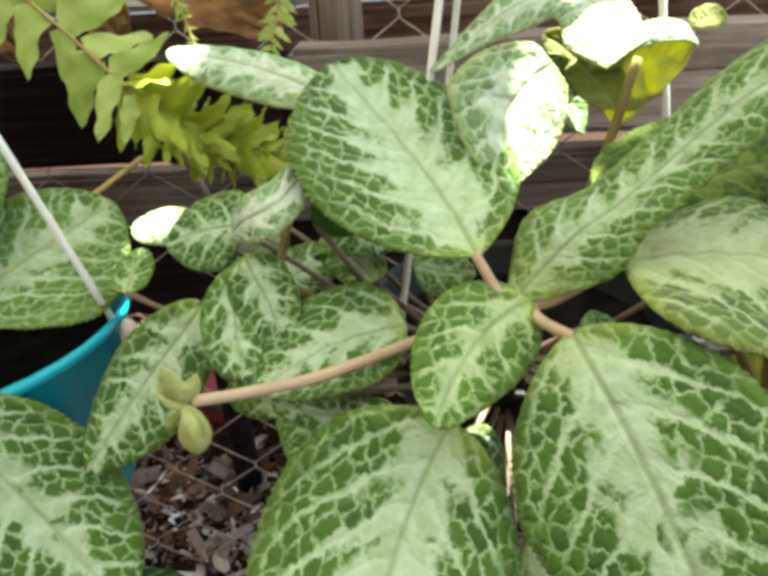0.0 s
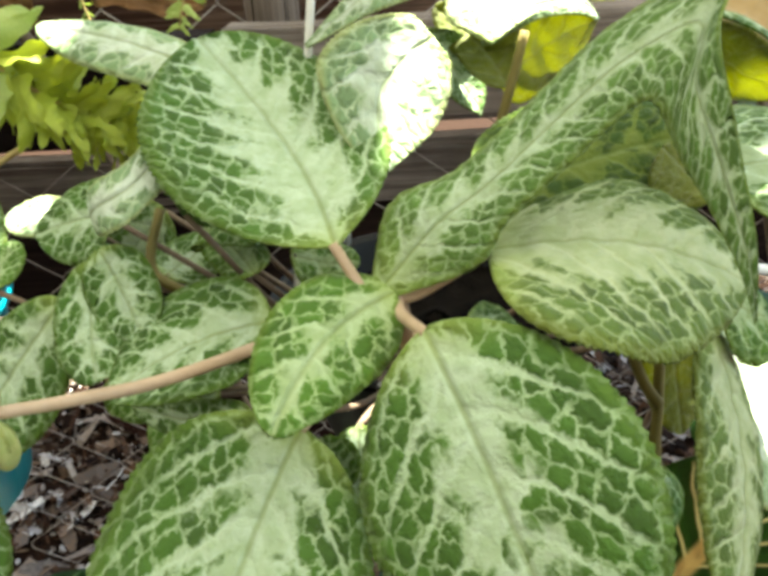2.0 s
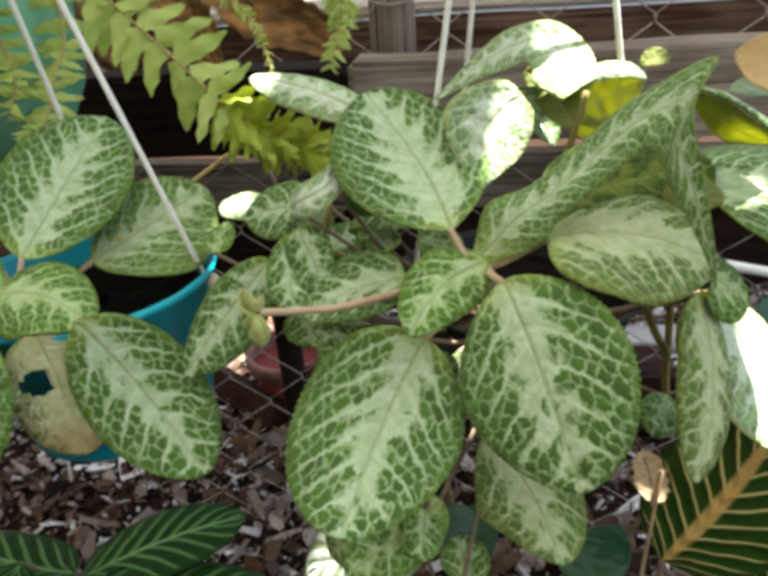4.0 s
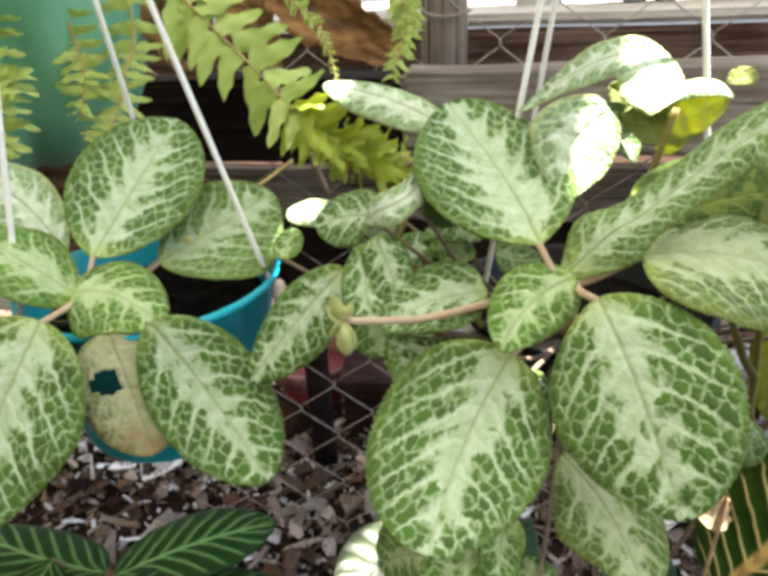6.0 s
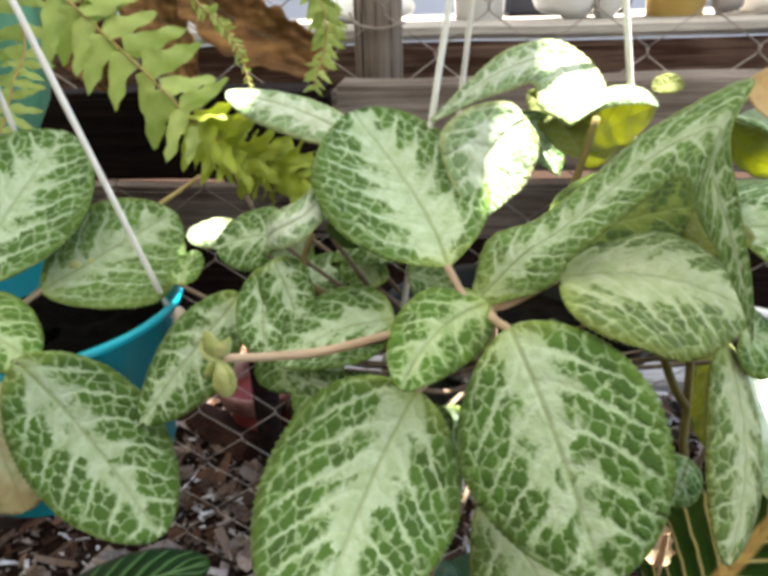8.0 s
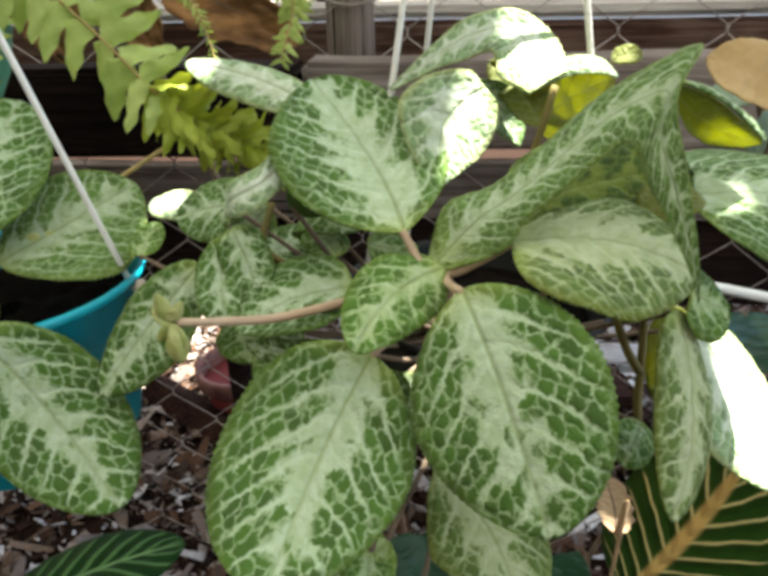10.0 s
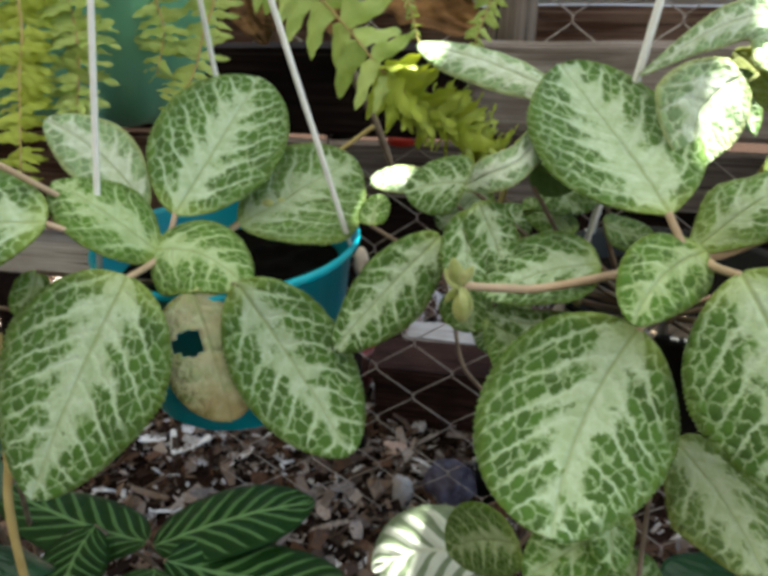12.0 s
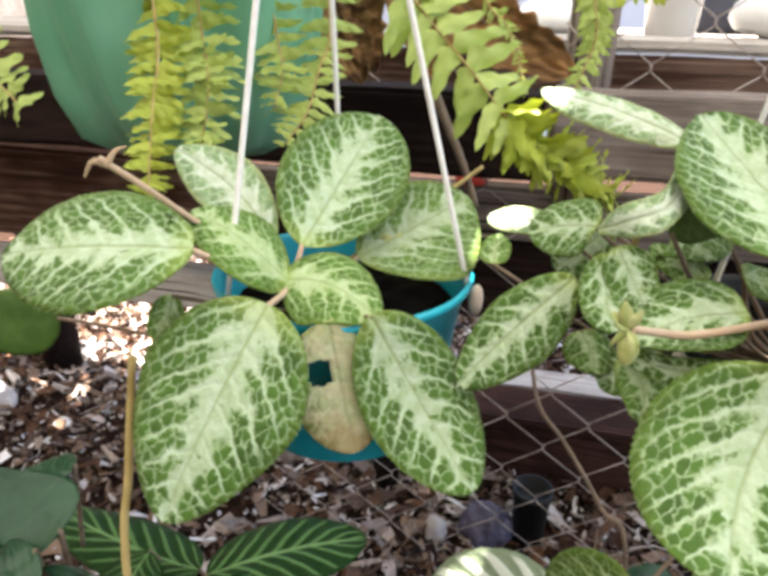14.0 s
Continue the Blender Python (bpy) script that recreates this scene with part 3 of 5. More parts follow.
def frond(fern, points, pairs, long0, long1, facing, material, lean=35, wild=12, sides=(1, -1), fold=0.0):
    """A fern frond: a rib with a leaflet on either hand, pair by pair."""
    line = spline(points, pairs)
    rib = part("frond", tube(bmesh.new(), points, 0.0013, 0.0006, sides=6), straw_mat, fern)
    for i in range(pairs + 1):
        d = (line[min(i + 1, pairs)] - line[max(i - 1, 0)]).normalized()
        n = Vector(facing)
        n = (n - d * n.dot(d)).normalized()
        u = i / pairs
        size = long0 + (long1 - long0) * u
        size *= 1.0 if u < 0.85 else 1.0 - 2.2 * (u - 0.85)
        for sgn in sides:
            across = d.cross(n) * sgn
            turn = radians(lean + dice.uniform(-wild, wild) * 0.6)
            x = (across * math.cos(turn) + d * math.sin(turn)).normalized()
            tilt = radians(dice.uniform(-wild, wild) * 1.6) - fold
            x = (x * math.cos(tilt) + n * math.sin(tilt)).normalized()
            z = (n - x * n.dot(x)).normalized()
            roll = radians(dice.uniform(-wild, wild) * 2.0)
            y = z.cross(x)
            z, y = z * math.cos(roll) + y * math.sin(roll), y * math.cos(roll) - z * math.sin(roll)
            k = size * dice.uniform(0.85, 1.12)
            m = Matrix(((x.x * k, y.x * k, z.x * k, 0), (x.y * k, y.y * k, z.y * k, 0), (x.z * k, y.z * k, z.z * k, 0), (0, 0, 0, 1)))
            leaflet = new("leaflet", dice.choice(pinnae[material]))
            leaflet.parent = rib
            leaflet.matrix_basis = Matrix.Translation(line[i] + d * dice.uniform(-0.002, 0.002) - origin[fern]) @ m
    return rib


def rock(bm, centre, size, seed):
    bmesh.ops.create_icosphere(bm, subdivisions=3, radius=1.0)
    for v in bm.verts:
        n = 1 + 0.28 * noise.noise(v.co * 1.3 + Vector((seed, 0, 0))) + 0.07 * noise.noise(v.co * 4.0 + Vector((0, seed, 0)))
        v.co = Vector((centre[0] + v.co.x * n * size[0], centre[1] + v.co.y * n * size[1], centre[2] + v.co.z * n * size[2]))
    return bm

# ---------------------------------------------------------------- ground, added shade sheet and walls
g = bmesh.new()
grid = 60
rowsv = []
for j in range(grid + 1):
    y = -60 + 120 * j / grid
    rowsv.append([g.verts.new((-60 + 120 * i / grid, y, 0.0)) for i in range(grid + 1)])
for j in range(grid):
    for i in range(grid):
        g.faces.new((rowsv[j][i], rowsv[j][i + 1], rowsv[j + 1][i + 1], rowsv[j + 1][i]))
lone("ground", g, earth_mat, "brown earth strewn with bark mulch and litter", "ground", "structure")

# unseen sheet added to shade the plants, gaps cut for sun. Sunlit patches: x from, x to, y from, y to, at height
patches = [(0.159, 0.191, 0.246, 0.274, 0.960), (0.066, 0.102, 0.236, 0.292, 1.135), (0.042, 0.070, 0.203, 0.238, 1.095), (0.066, 0.128, 0.252, 0.292, 1.10), (0.146, 0.168, 0.197, 0.212, 1.108),
           (0.170, 0.230, 0.150, 0.235, 0.97), (-0.101, -0.085, 0.299, 0.309, 1.118), (-0.124, -0.101, 0.265, 0.288, 1.047),
           (-0.175, -0.118, 0.430, 0.476, 0.530), (-0.118, -0.110, 0.39, 0.42, 1.11), (-0.25, 1.0, 1.04, 1.33, 1.13)]
# more gaps, to dapple the mulch beyond the shrub with sun
dapple = random.Random(12)
for n in range(26):
    x, y, w, d = dapple.uniform(-2.0, -1.22), dapple.uniform(0.92, 1.55), dapple.uniform(0.03, 0.075), dapple.uniform(0.02, 0.05)
    patches.append((x, x + w, y, y + d, 0.0))
gaps = [(p[0] + SUN_X * (2.2 - p[4]), p[1] + SUN_X * (2.2 - p[4]), p[2] + SUN_Y * (2.2 - p[4]), p[3] + SUN_Y * (2.2 - p[4])) for p in patches]
cuts = sorted({-3.0, -0.066, 1.9, *[g[0] for g in gaps], *[g[1] for g in gaps]})
roof = bmesh.new()


def sheet(x0, x1, y0, y1):
    roof.faces.new([roof.verts.new((x, y, 2.2)) for x, y in ((x0, y0), (x1, y0), (x1, y1), (x0, y1))])


for x0, x1 in zip(cuts, cuts[1:]):
    y = -2.5
    for g in sorted((g for g in gaps if g[0] < (x0 + x1) / 2 < g[1]), key=lambda g: g[2]):
        if g[2] > y:
            sheet(x0, x1, y, g[2])
        y = max(y, g[3])
    sheet(x0, x1, y, 2.02 if x1 < -0.06 else 3.05)
lone("roof", roof, shade_sheet_mat, "unseen sheet added overhead to shade, gaps cut for sunbeams", "roof", "structure")
for n, (x, y) in enumerate(((-2.9, -2.4), (1.8, -2.4), (-2.9, 2.0), (1.8, 3.0))):
    lone("roof_post_" + str(n + 1), box(bmesh.new(), (x - 0.045, y - 0.045, 0), (x + 0.045, y + 0.045, 2.2)), wood_mat, "unseen post added under the shade sheet", "post", "structure")
# added backdrop: its pallor stands in for the bright distance
wall = box(bmesh.new(), (-12, 6.0, 0), (12, 6.2, 2.6), bevel=0)
lone("wall_far", wall, wall_mat, "pale wall added as a bright backdrop", "wall", "structure")
# unseen walls, added to darken the light from west and south
lone("wall_west", box(bmesh.new(), (-3.3, -2.6, 0), (-3.2, 5.9, 2.6), bevel=0), wood_mat, "unseen timber wall added to dim light from the west", "wall", "structure")
lone("wall_south", box(bmesh.new(), (-3.2, -2.7, 0), (1.82, -2.6, 2.6), bevel=0), wood_mat, "unseen timber wall added to dim light from the south", "wall", "structure")



# ---------------------------------------------------------------- timber stand and wire fence
def plank(lo, hi, material, label, name="plank", bow=0.003):
    bm = box(bmesh.new(), lo, hi, bevel=0.006, jitter=bow, cuts=30)
    return lone(name, bm, material, label, "timber", "structure")


plank((-0.09, 0.600, 0.996), (1.2, 0.680, 1.086), wood_mat, "heavy weathered horizontal timber beam", "beam", 0.004)
# this run of beam is blackened to stand for a shadow gap
plank((-1.5, 0.602, 0.990), (-0.095, 0.680, 1.080), dark_shaded_wood_mat, "horizontal beam with a dark gap's shadow put into its colour", "beam", 0.004)
plank((-1.5, 0.80, 1.113), (1.2, 1.35, 1.128), grey_wood_mat, "bleached plank shelf behind the wire fence", "shelf")
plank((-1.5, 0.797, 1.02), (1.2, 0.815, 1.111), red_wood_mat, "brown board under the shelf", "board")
# left run of this board is added to fill dark, shaded gaps
plank((-0.50, 0.745, 0.745), (1.2, 0.775, 0.905), dark_shaded_wood_mat, "dark board below the rail, extended to fill shaded gaps", "board")
plank((-0.62, 0.70, 0.885), (0.9, 0.74, 0.954), wood_mat, "weathered lower rail behind the wire", "rail")
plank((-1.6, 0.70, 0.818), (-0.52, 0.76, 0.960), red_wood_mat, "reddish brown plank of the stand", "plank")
plank((-1.6, 0.70, 0.725), (-0.52, 0.76, 0.782), grey_wood_mat, "split grey rail under the plank", "rail")
plank((-0.30, 1.45, 0.17), (0.9, 1.56, 0.205), grey_wood_mat, "split bleached plank of a raised bed", "plank")
for x, y, r, low, top in ((-0.052, 0.715, 0.027, 0.93, 1.75), (-1.62, 1.50, 0.06, 0.0, 0.95), (-0.392, 1.19, 0.03, 0.0, 0.95), (0.72, 0.84, 0.03, 0.0, 1.1), (-1.48, 0.74, 0.03, 0.0, 1.1)):
    h = top - low
    bm = turned(bmesh.new(), [(0.001, 0), (r, 0), (r * 1.02, h * 0.3), (r * 0.98, h * 0.7), (r, h - 0.004), (r - 0.004, h), (0.001, h)], (x, y, low), 24)
    for v in bm.verts:
        v.co += 0.002 * noise.noise_vector(v.co * 9)
    lone("fence_post", bm, post_mat if top > 1.5 else dark_shaded_wood_mat, "round weathered timber fence post" if top > 1.5 else "dark timber post carrying the planks", "post", "structure", smooth=True)

fence = thing("wire_fence", (0, 0.69, 0), "rusty diamond mesh wire fence fixed to a timber post", "fence", kind="structure")
pitch = 0.0565
for j in range(-9, 16):
    bm = bmesh.new()
    pts = []
    for i in range(-16, 9):
        z = 1.104 + i * 0.048 + 0.003 * noise.noise((j, i, 1))
        way = 1 if (i + j) % 2 else -1
        x = 0.0125 + (j + 0.5) * pitch + way * (pitch / 2 - 0.0014) + 0.003 * noise.noise(((j + (way > 0)) * 3.1, i, 5))
        pts += [(x, 0.690 + 0.0016 * way, z - 0.004), (x + way * 0.0024, 0.690 - 0.0016 * way, z + 0.004)]
    for a, b in zip(pts, pts[1:]):
        tube(bm, [a, b], 0.0009, sides=5, steps=1)
    part("wire", bm, wire_mat, fence)
tie = bmesh.new()
tube(tie, [(-0.082, 0.70, 1.150), (-0.070, 0.684, 1.138), (-0.045, 0.683, 1.134), (-0.020, 0.690, 1.140)], 0.0016)
part("tie_wire", tie, wire_mat, fence)

# ---------------------------------------------------------------- things on the shelf
bucket = thing("bucket", (0.075, 1.02, 1.128), "grey white plastic bucket on the shelf", "bucket")
part("body", turned(bmesh.new(), [(0.001, 0), (0.036, 0), (0.046, 0.11), (0.049, 0.112), (0.048, 0.118), (0.044, 0.114), (0.035, 0.006), (0.001, 0.006)], (0.075, 1.02, 1.128)), white_mat, bucket)
part("handle", tube(bmesh.new(), [(0.028, 1.0, 1.235), (0.05, 0.965, 1.19), (0.10, 0.965, 1.19), (0.122, 1.0, 1.235)], 0.0015), wire_mat, bucket, "thin wire handle")
for x, z, w, h in ((0.205, 1.165, 0.045, 0.040), (0.262, 1.178, 0.036, 0.055)):
    lone("white_bag", rock(bmesh.new(), (x, 1.02, z), (w, 0.05, h), x * 9), white_mat, "crumpled white plastic bag on the shelf", "bag", group="bags on the shelf", smooth=True)
ypot = thing("flower_pot", (0.365, 1.02, 1.128), "pale yellow plastic flower pot on the shelf", "flower pot")
part("body", turned(bmesh.new(), [(0.001, 0), (0.040, 0), (0.050, 0.10), (0.055, 0.101), (0.056, 0.125), (0.050, 0.125), (0.046, 0.10), (0.036, 0.01), (0.001, 0.01)], (0.365, 1.02, 1.128)), yellow_mat, ypot)
lone("white_tub", box(bmesh.new(), (0.475, 0.95, 1.128), (0.72, 1.12, 1.26), bevel=0.012), white_mat, "white plastic storage tub on the shelf", "tub")
lone("storage_crate", box(bmesh.new(), (0.128, 1.16, 1.128), (0.34, 1.32, 1.34), bevel=0.006), navy_mat, "navy plastic crate standing on the shelf", "crate")
lone("stone", rock(bmesh.new(), (0.43, 1.0, 1.15), (0.022, 0.02, 0.022), 3), grey_stone_mat, "grey lump of stone on the shelf", "stone", smooth=True)
lone("white_bag", rock(bmesh.new(), (-0.10, 1.05, 1.15), (0.07, 0.05, 0.025), 8), white_mat, "crumpled white plastic bag on the shelf", "bag", group="bags on the shelf", smooth=True)

lone("red_lid", turned(bmesh.new(), [(0.001, 0), (0.020, 0), (0.021, 0.008), (0.018, 0.011), (0.001, 0.011)], (-0.180, 0.722, 0.954), 24), red_mat, "small red plastic lid on the lower rail", "lid", smooth=True)

# ---------------------------------------------------------------- things on the ground
cp = thing("clay_pot", (-0.49, 1.47, 0), "dark red clay pot with a rim painted sunlit behind the fence", "flower pot")
part("body", turned(bmesh.new(), [(0.001, 0), (0.08, 0), (0.108, 0.125), (0.100, 0.125), (0.001, 0.12)], (-0.49, 1.47, 0)), clay_mat, cp)
# rim paler than the body: light falling on it is painted in
part("rim", turned(bmesh.new(), [(0.106, 0.122), (0.122, 0.122), (0.126, 0.165), (0.122, 0.172), (0.112, 0.172), (0.106, 0.122)], (-0.49, 1.47, 0)), sunlit_clay_mat, cp, "rim painted pale as if sunlit")
trough = thing("planter_trough", (0.0, 1.38, 0), "long brown planter trough with a lip", "planter")
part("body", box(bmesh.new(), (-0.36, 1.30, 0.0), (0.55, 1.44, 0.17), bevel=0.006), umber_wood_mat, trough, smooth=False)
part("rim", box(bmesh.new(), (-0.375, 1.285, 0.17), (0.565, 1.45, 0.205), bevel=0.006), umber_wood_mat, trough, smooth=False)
lone("leaning_board", tube(bmesh.new(), [(-0.78, 1.52, 0.045), (-0.48, 1.30, 0.045)], 0.05, sides=4), umber_wood_mat, "dark brown board lying on the mulch", "board")
for x, y, w, tall, m, lab in ((-0.285, 1.19, 0.035, 0.6, stone_mat, "pink weathered stone in the mulch"), (-0.236, 1.034, 0.024, 1.9, grey_stone_mat, "grey upright stone half sunk in the mulch"),
                              (-1.66, 1.22, 0.08, 0.6, grey_stone_mat, "pale grey stone lying on the mulch")):
    lone("stone", rock(bmesh.new(), (x, y, w * tall * 0.85), (w * 1.1, w * 0.8, w * tall), x * 5), m, lab, "stone", group="stones in the mulch", smooth=True)
bag = rock(bmesh.new(), (-0.126, 1.07, 0.05), (0.062, 0.045, 0.058), 4)
bmesh.ops.subdivide_edges(bag, edges=bag.edges, cuts=1)
for v in bag.verts:
    a = 26 * v.co.x + 9 * v.co.z
    fold = 0.009 * abs(math.sin(3.1 * a + 2 * noise.noise(v.co * 18))) + 0.008 * noise.noise(v.co * 30)
    v.co += Vector((0.3, -1.0, 0.35)) * fold
lone("plastic_bag", bag, bag_mat, "crumpled dark plastic bag on the ground", "bag", smooth=True)
# black form standing in for a dark cavity beside the bag
gap_pot = thing("black_gap_pot", (-0.028, 1.075, 0), "black pot-like form added for a dark hollow in the mulch", "flower pot")
part("body", turned(bmesh.new(), [(0.001, 0), (0.034, 0), (0.042, 0.16), (0.046, 0.16), (0.046, 0.178), (0.041, 0.178), (0.036, 0.15), (0.001, 0.15)], (-0.028, 1.075, 0)), dark_gap_mat, gap_pot)

# ---------------------------------------------------------------- hanging pots
pot_with_cords((-0.208, 0.252, 1.013), 0.078, 0.061, 0.105, (-0.210, 0.2222, 1.342), (-130, 0, 107), teal_mat, "teal plastic hanging pot on three white cords")
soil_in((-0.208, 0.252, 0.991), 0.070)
# pot coloured black to stand for the dark gap between the leaves
pot_with_cords((0.063, 0.292, 0.990), 0.079, 0.056, 0.080, (0.0586, 0.270, 1.400), (-146, 2, 123), dark_gap_mat, "hanging pot beneath the leaves, blacked out as a dark gap")
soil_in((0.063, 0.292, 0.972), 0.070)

plant_r = thing("flame_violet_plant", (0.058, 0.262, 0.975), "trailing plant with quilted silver and green leaves", "plant")
plant_l = thing("flame_violet_plant", (-0.203, 0.238, 0.995), "rosette of silver veined green leaves in a teal pot", "plant")
crown = {plant_r: Vector((0.050, 0.245, 0.985)), plant_l: Vector((-0.215, 0.225, 0.995))}
hub_r, hub_l = (0.040, 0.174, 1.054), (-0.226, 0.208, 1.024)
part("stem", tube(bmesh.new(), [crown[plant_r], (0.045, 0.21, 1.015), hub_r], 0.004, 0.003), stem_mat, plant_r)
part("stem", tube(bmesh.new(), [crown[plant_l], (-0.222, 0.215, 1.01), hub_l], 0.004, 0.003), stem_mat, plant_l)
leaf(plant_r, (0.0238, 0.1748, 1.0701), (0.0090, 0.2173, 1.0878), (-0.0217, 0.2503, 1.1172), (-0.0140, -0.0305, -0.0157), .06, leaf_mat, hub=hub_r, widest=1.24, blunt=2.34, skew=0.13)
leaf(plant_r, (-0.0183, 0.2623, 1.0994), (-0.0660, 0.2956, 1.1139), (-0.0996, 0.3048, 1.1194), (-0.0004, -0.0116, -0.0073), -.25, silvery_and_sunlit_mat, widest=1.13, blunt=2.18, skew=0.10)
leaf(plant_r, (0.0133, 0.1433, 1.0343), (-0.0021, 0.1285, 1.0087), (-0.0174, 0.0773, 0.9847), (0.0363, -0.0083, -0.0021), -.10, leaf_mat, hub=hub_r, widest=0.97, blunt=2.00, skew=-0.09)
leaf(plant_r, (0.0457, 0.1472, 1.0586), (0.0586, 0.1145, 1.0354), (0.0714, 0.0883, 1.0018), (0.0308, -0.0040, 0.0149), -.12, leaf_mat, hub=hub_r, widest=0.99, blunt=1.94, skew=-0.02)
leaf(plant_r, (0.0659, 0.1703, 1.0685), (0.0999, 0.1652, 1.0721), (0.1333, 0.1612, 1.0585), (0.0225, 0.0302, 0.0058), -.12, pale_mat, hub=hub_r, widest=0.68, blunt=2.27, skew=-0.03)
leaf(plant_r, (0.1360, 0.1995, 1.0766), (0.1642, 0.2018, 1.0795), (0.1943, 0.1932, 1.0769), (-0.0137, -0.0377, -0.0114), -.12, leaf_mat)
leaf(plant_r, (0.0396, 0.1712, 1.0562), (0.0193, 0.1497, 1.0535), (0.0078, 0.1308, 1.0419), (0.0105, -0.0080, -0.0082), -.15, young_mat, hub=hub_r, widest=0.78, blunt=1.92, skew=-0.03)
leaf(plant_r, (0.0019, 0.1858, 1.0408), (-0.0227, 0.1809, 1.0380), (-0.0472, 0.1711, 1.0269), (-0.0078, -0.0196, -0.0086), .05, leaf_mat, widest=0.93, blunt=2.54, skew=-0.03)
leaf(plant_r, (-0.0590, 0.2092, 1.0546), (-0.0579, 0.1933, 1.0384), (-0.0542, 0.1791, 1.0263), (0.0131, 0.0014, 0.0012), -.2, leaf_mat, widest=1.05, blunt=2.36, skew=0.04)
leaf(plant_r, (-0.0722, 0.2075, 1.0407), (-0.0977, 0.2018, 1.0130), (-0.1261, 0.1915, 0.9772), (0.0162, -0.0090, -0.0080), -.2, leaf_mat, widest=0.93, blunt=1.56, skew=0.06)
leaf(plant_r, (-0.0626, 0.2414, 1.0570), (-0.0726, 0.2470, 1.0559), (-0.0980, 0.2518, 1.0481), (0.0059, -0.0133, -0.0101), -.2, leaf_mat, widest=0.96, blunt=2.78)
leaf(plant_r, (-0.0811, 0.2572, 1.0483), (-0.1010, 0.2680, 1.0500), (-0.1230, 0.2780, 1.0460), (0.0028, -0.0100, -0.0038), -.1, silvery_and_sunlit_mat)
leaf(plant_r, (0.0868, 0.2511, 1.0948), (0.0758, 0.2704, 1.1110), (0.0629, 0.2748, 1.1210), (0.0084, 0.0033, 0.0048), .2, under_shade_mat, stalk=False)
leaf(plant_r, (0.1255, 0.2820, 1.1200), (0.1320, 0.2820, 1.1235), (0.1385, 0.2820, 1.1220), (-0.0007, -0.0050, -0.0040), .1, under_shade_mat, stalk=False)
leaf(plant_r, (0.1306, 0.1684, 1.0407), (0.1339, 0.1434, 1.0111), (0.1224, 0.1174, 0.9814), (0.0139, 0.0045, -0.0118), -.2, pale_mat, widest=0.84, blunt=2.40, skew=-0.03)
leaf(plant_r, (0.1679, 0.2249, 1.0030), (0.1793, 0.2052, 0.9809), (0.1869, 0.1650, 0.9532), (-0.0226, -0.0233, -0.0025), -.1, silvery_and_sunlit_mat)
leaf(plant_r, (0.1364, 0.1723, 1.0476), (0.1452, 0.1727, 1.0417), (0.1540, 0.1741, 1.0378), (-0.0073, -0.0125, -0.0060), -.2, young_mat, stalk=False)
leaf(plant_r, (0.0386, 0.1523, 0.9740), (0.0598, 0.1320, 0.9579), (0.0685, 0.1016, 0.9479), (0.0256, 0.0027, -0.0042), -.15, pale_mat, widest=0.96, blunt=1.50)
leaf(plant_r, (0.0185, 0.1287, 0.9546), (-0.0017, 0.1106, 0.9476), (-0.0222, 0.0990, 0.9379), (0.0111, -0.0074, -0.0070), -.1, young_mat)
leaf(plant_r, (0.0118, 0.1223, 0.9544), (0.0109, 0.1121, 0.9515), (0.0108, 0.1009, 0.9467), (-0.0090, -0.0025, 0.0021), -.1, young_mat)
leaf(plant_r, (0.0290, 0.1215, 0.9084), (0.0291, 0.1344, 0.9111), (0.0245, 0.1456, 0.9113), (0.0122, 0.0013, 0.0004), -.1, young_mat)
leaf(plant_r, (0.1267, 0.1710, 0.9841), (0.1196, 0.1581, 0.9824), (0.1133, 0.1499, 0.9788), (0.0087, -0.0010, -0.0031), -.2, young_mat)
leaf(plant_r, (-0.0031, 0.1602, 1.0261), (-0.0274, 0.1744, 1.0138), (-0.0473, 0.1838, 1.0133), (-0.0001, -0.0031, -0.0057), -.1, leaf_mat)
leaf(plant_r, (0.0137, 0.1564, 0.9955), (0.0173, 0.1572, 1.0100), (0.0165, 0.1588, 1.0162), (0.0092, 0.0003, 0.0022), -.1, young_mat)
leaf(plant_r, (-0.0642, 0.2290, 1.0008), (-0.0571, 0.2155, 0.9926), (-0.0554, 0.2076, 0.9870), (0.0140, 0.0031, -0.0010), -.1, young_mat)
leaf(plant_r, (-0.0249, 0.2491, 1.0577), (-0.0169, 0.2454, 1.0576), (-0.0071, 0.2317, 1.0473), (-0.0092, -0.0188, -0.0106), -.1, young_mat)
leaf(plant_r, (-0.0464, 0.2000, 1.0020), (-0.0349, 0.1885, 0.9955), (-0.0372, 0.1717, 0.9853), (0.0114, 0.0035, 0.0013), -.1, young_mat)
leaf(plant_r, (-0.1156, 0.2393, 1.0313), (-0.1156, 0.2503, 1.0357), (-0.1140, 0.2622, 1.0416), (0.0083, -0.0028, -0.0011), -.1, young_mat)
leaf(plant_l, (-0.2579, 0.1632, 1.0528), (-0.3142, 0.1540, 1.0527), (-0.3652, 0.1540, 1.0413), (0.0250, -0.0248, -0.0158), -.12, leaf_mat, hub=hub_l, widest=0.94, blunt=1.75, skew=-0.02)
leaf(plant_l, (-0.2194, 0.1619, 1.0283), (-0.2323, 0.1354, 0.9969), (-0.2541, 0.1018, 0.9347), (0.0426, 0.0006, -0.0069), -.10, leaf_mat, hub=hub_l, widest=0.79, blunt=1.50, skew=-0.03)
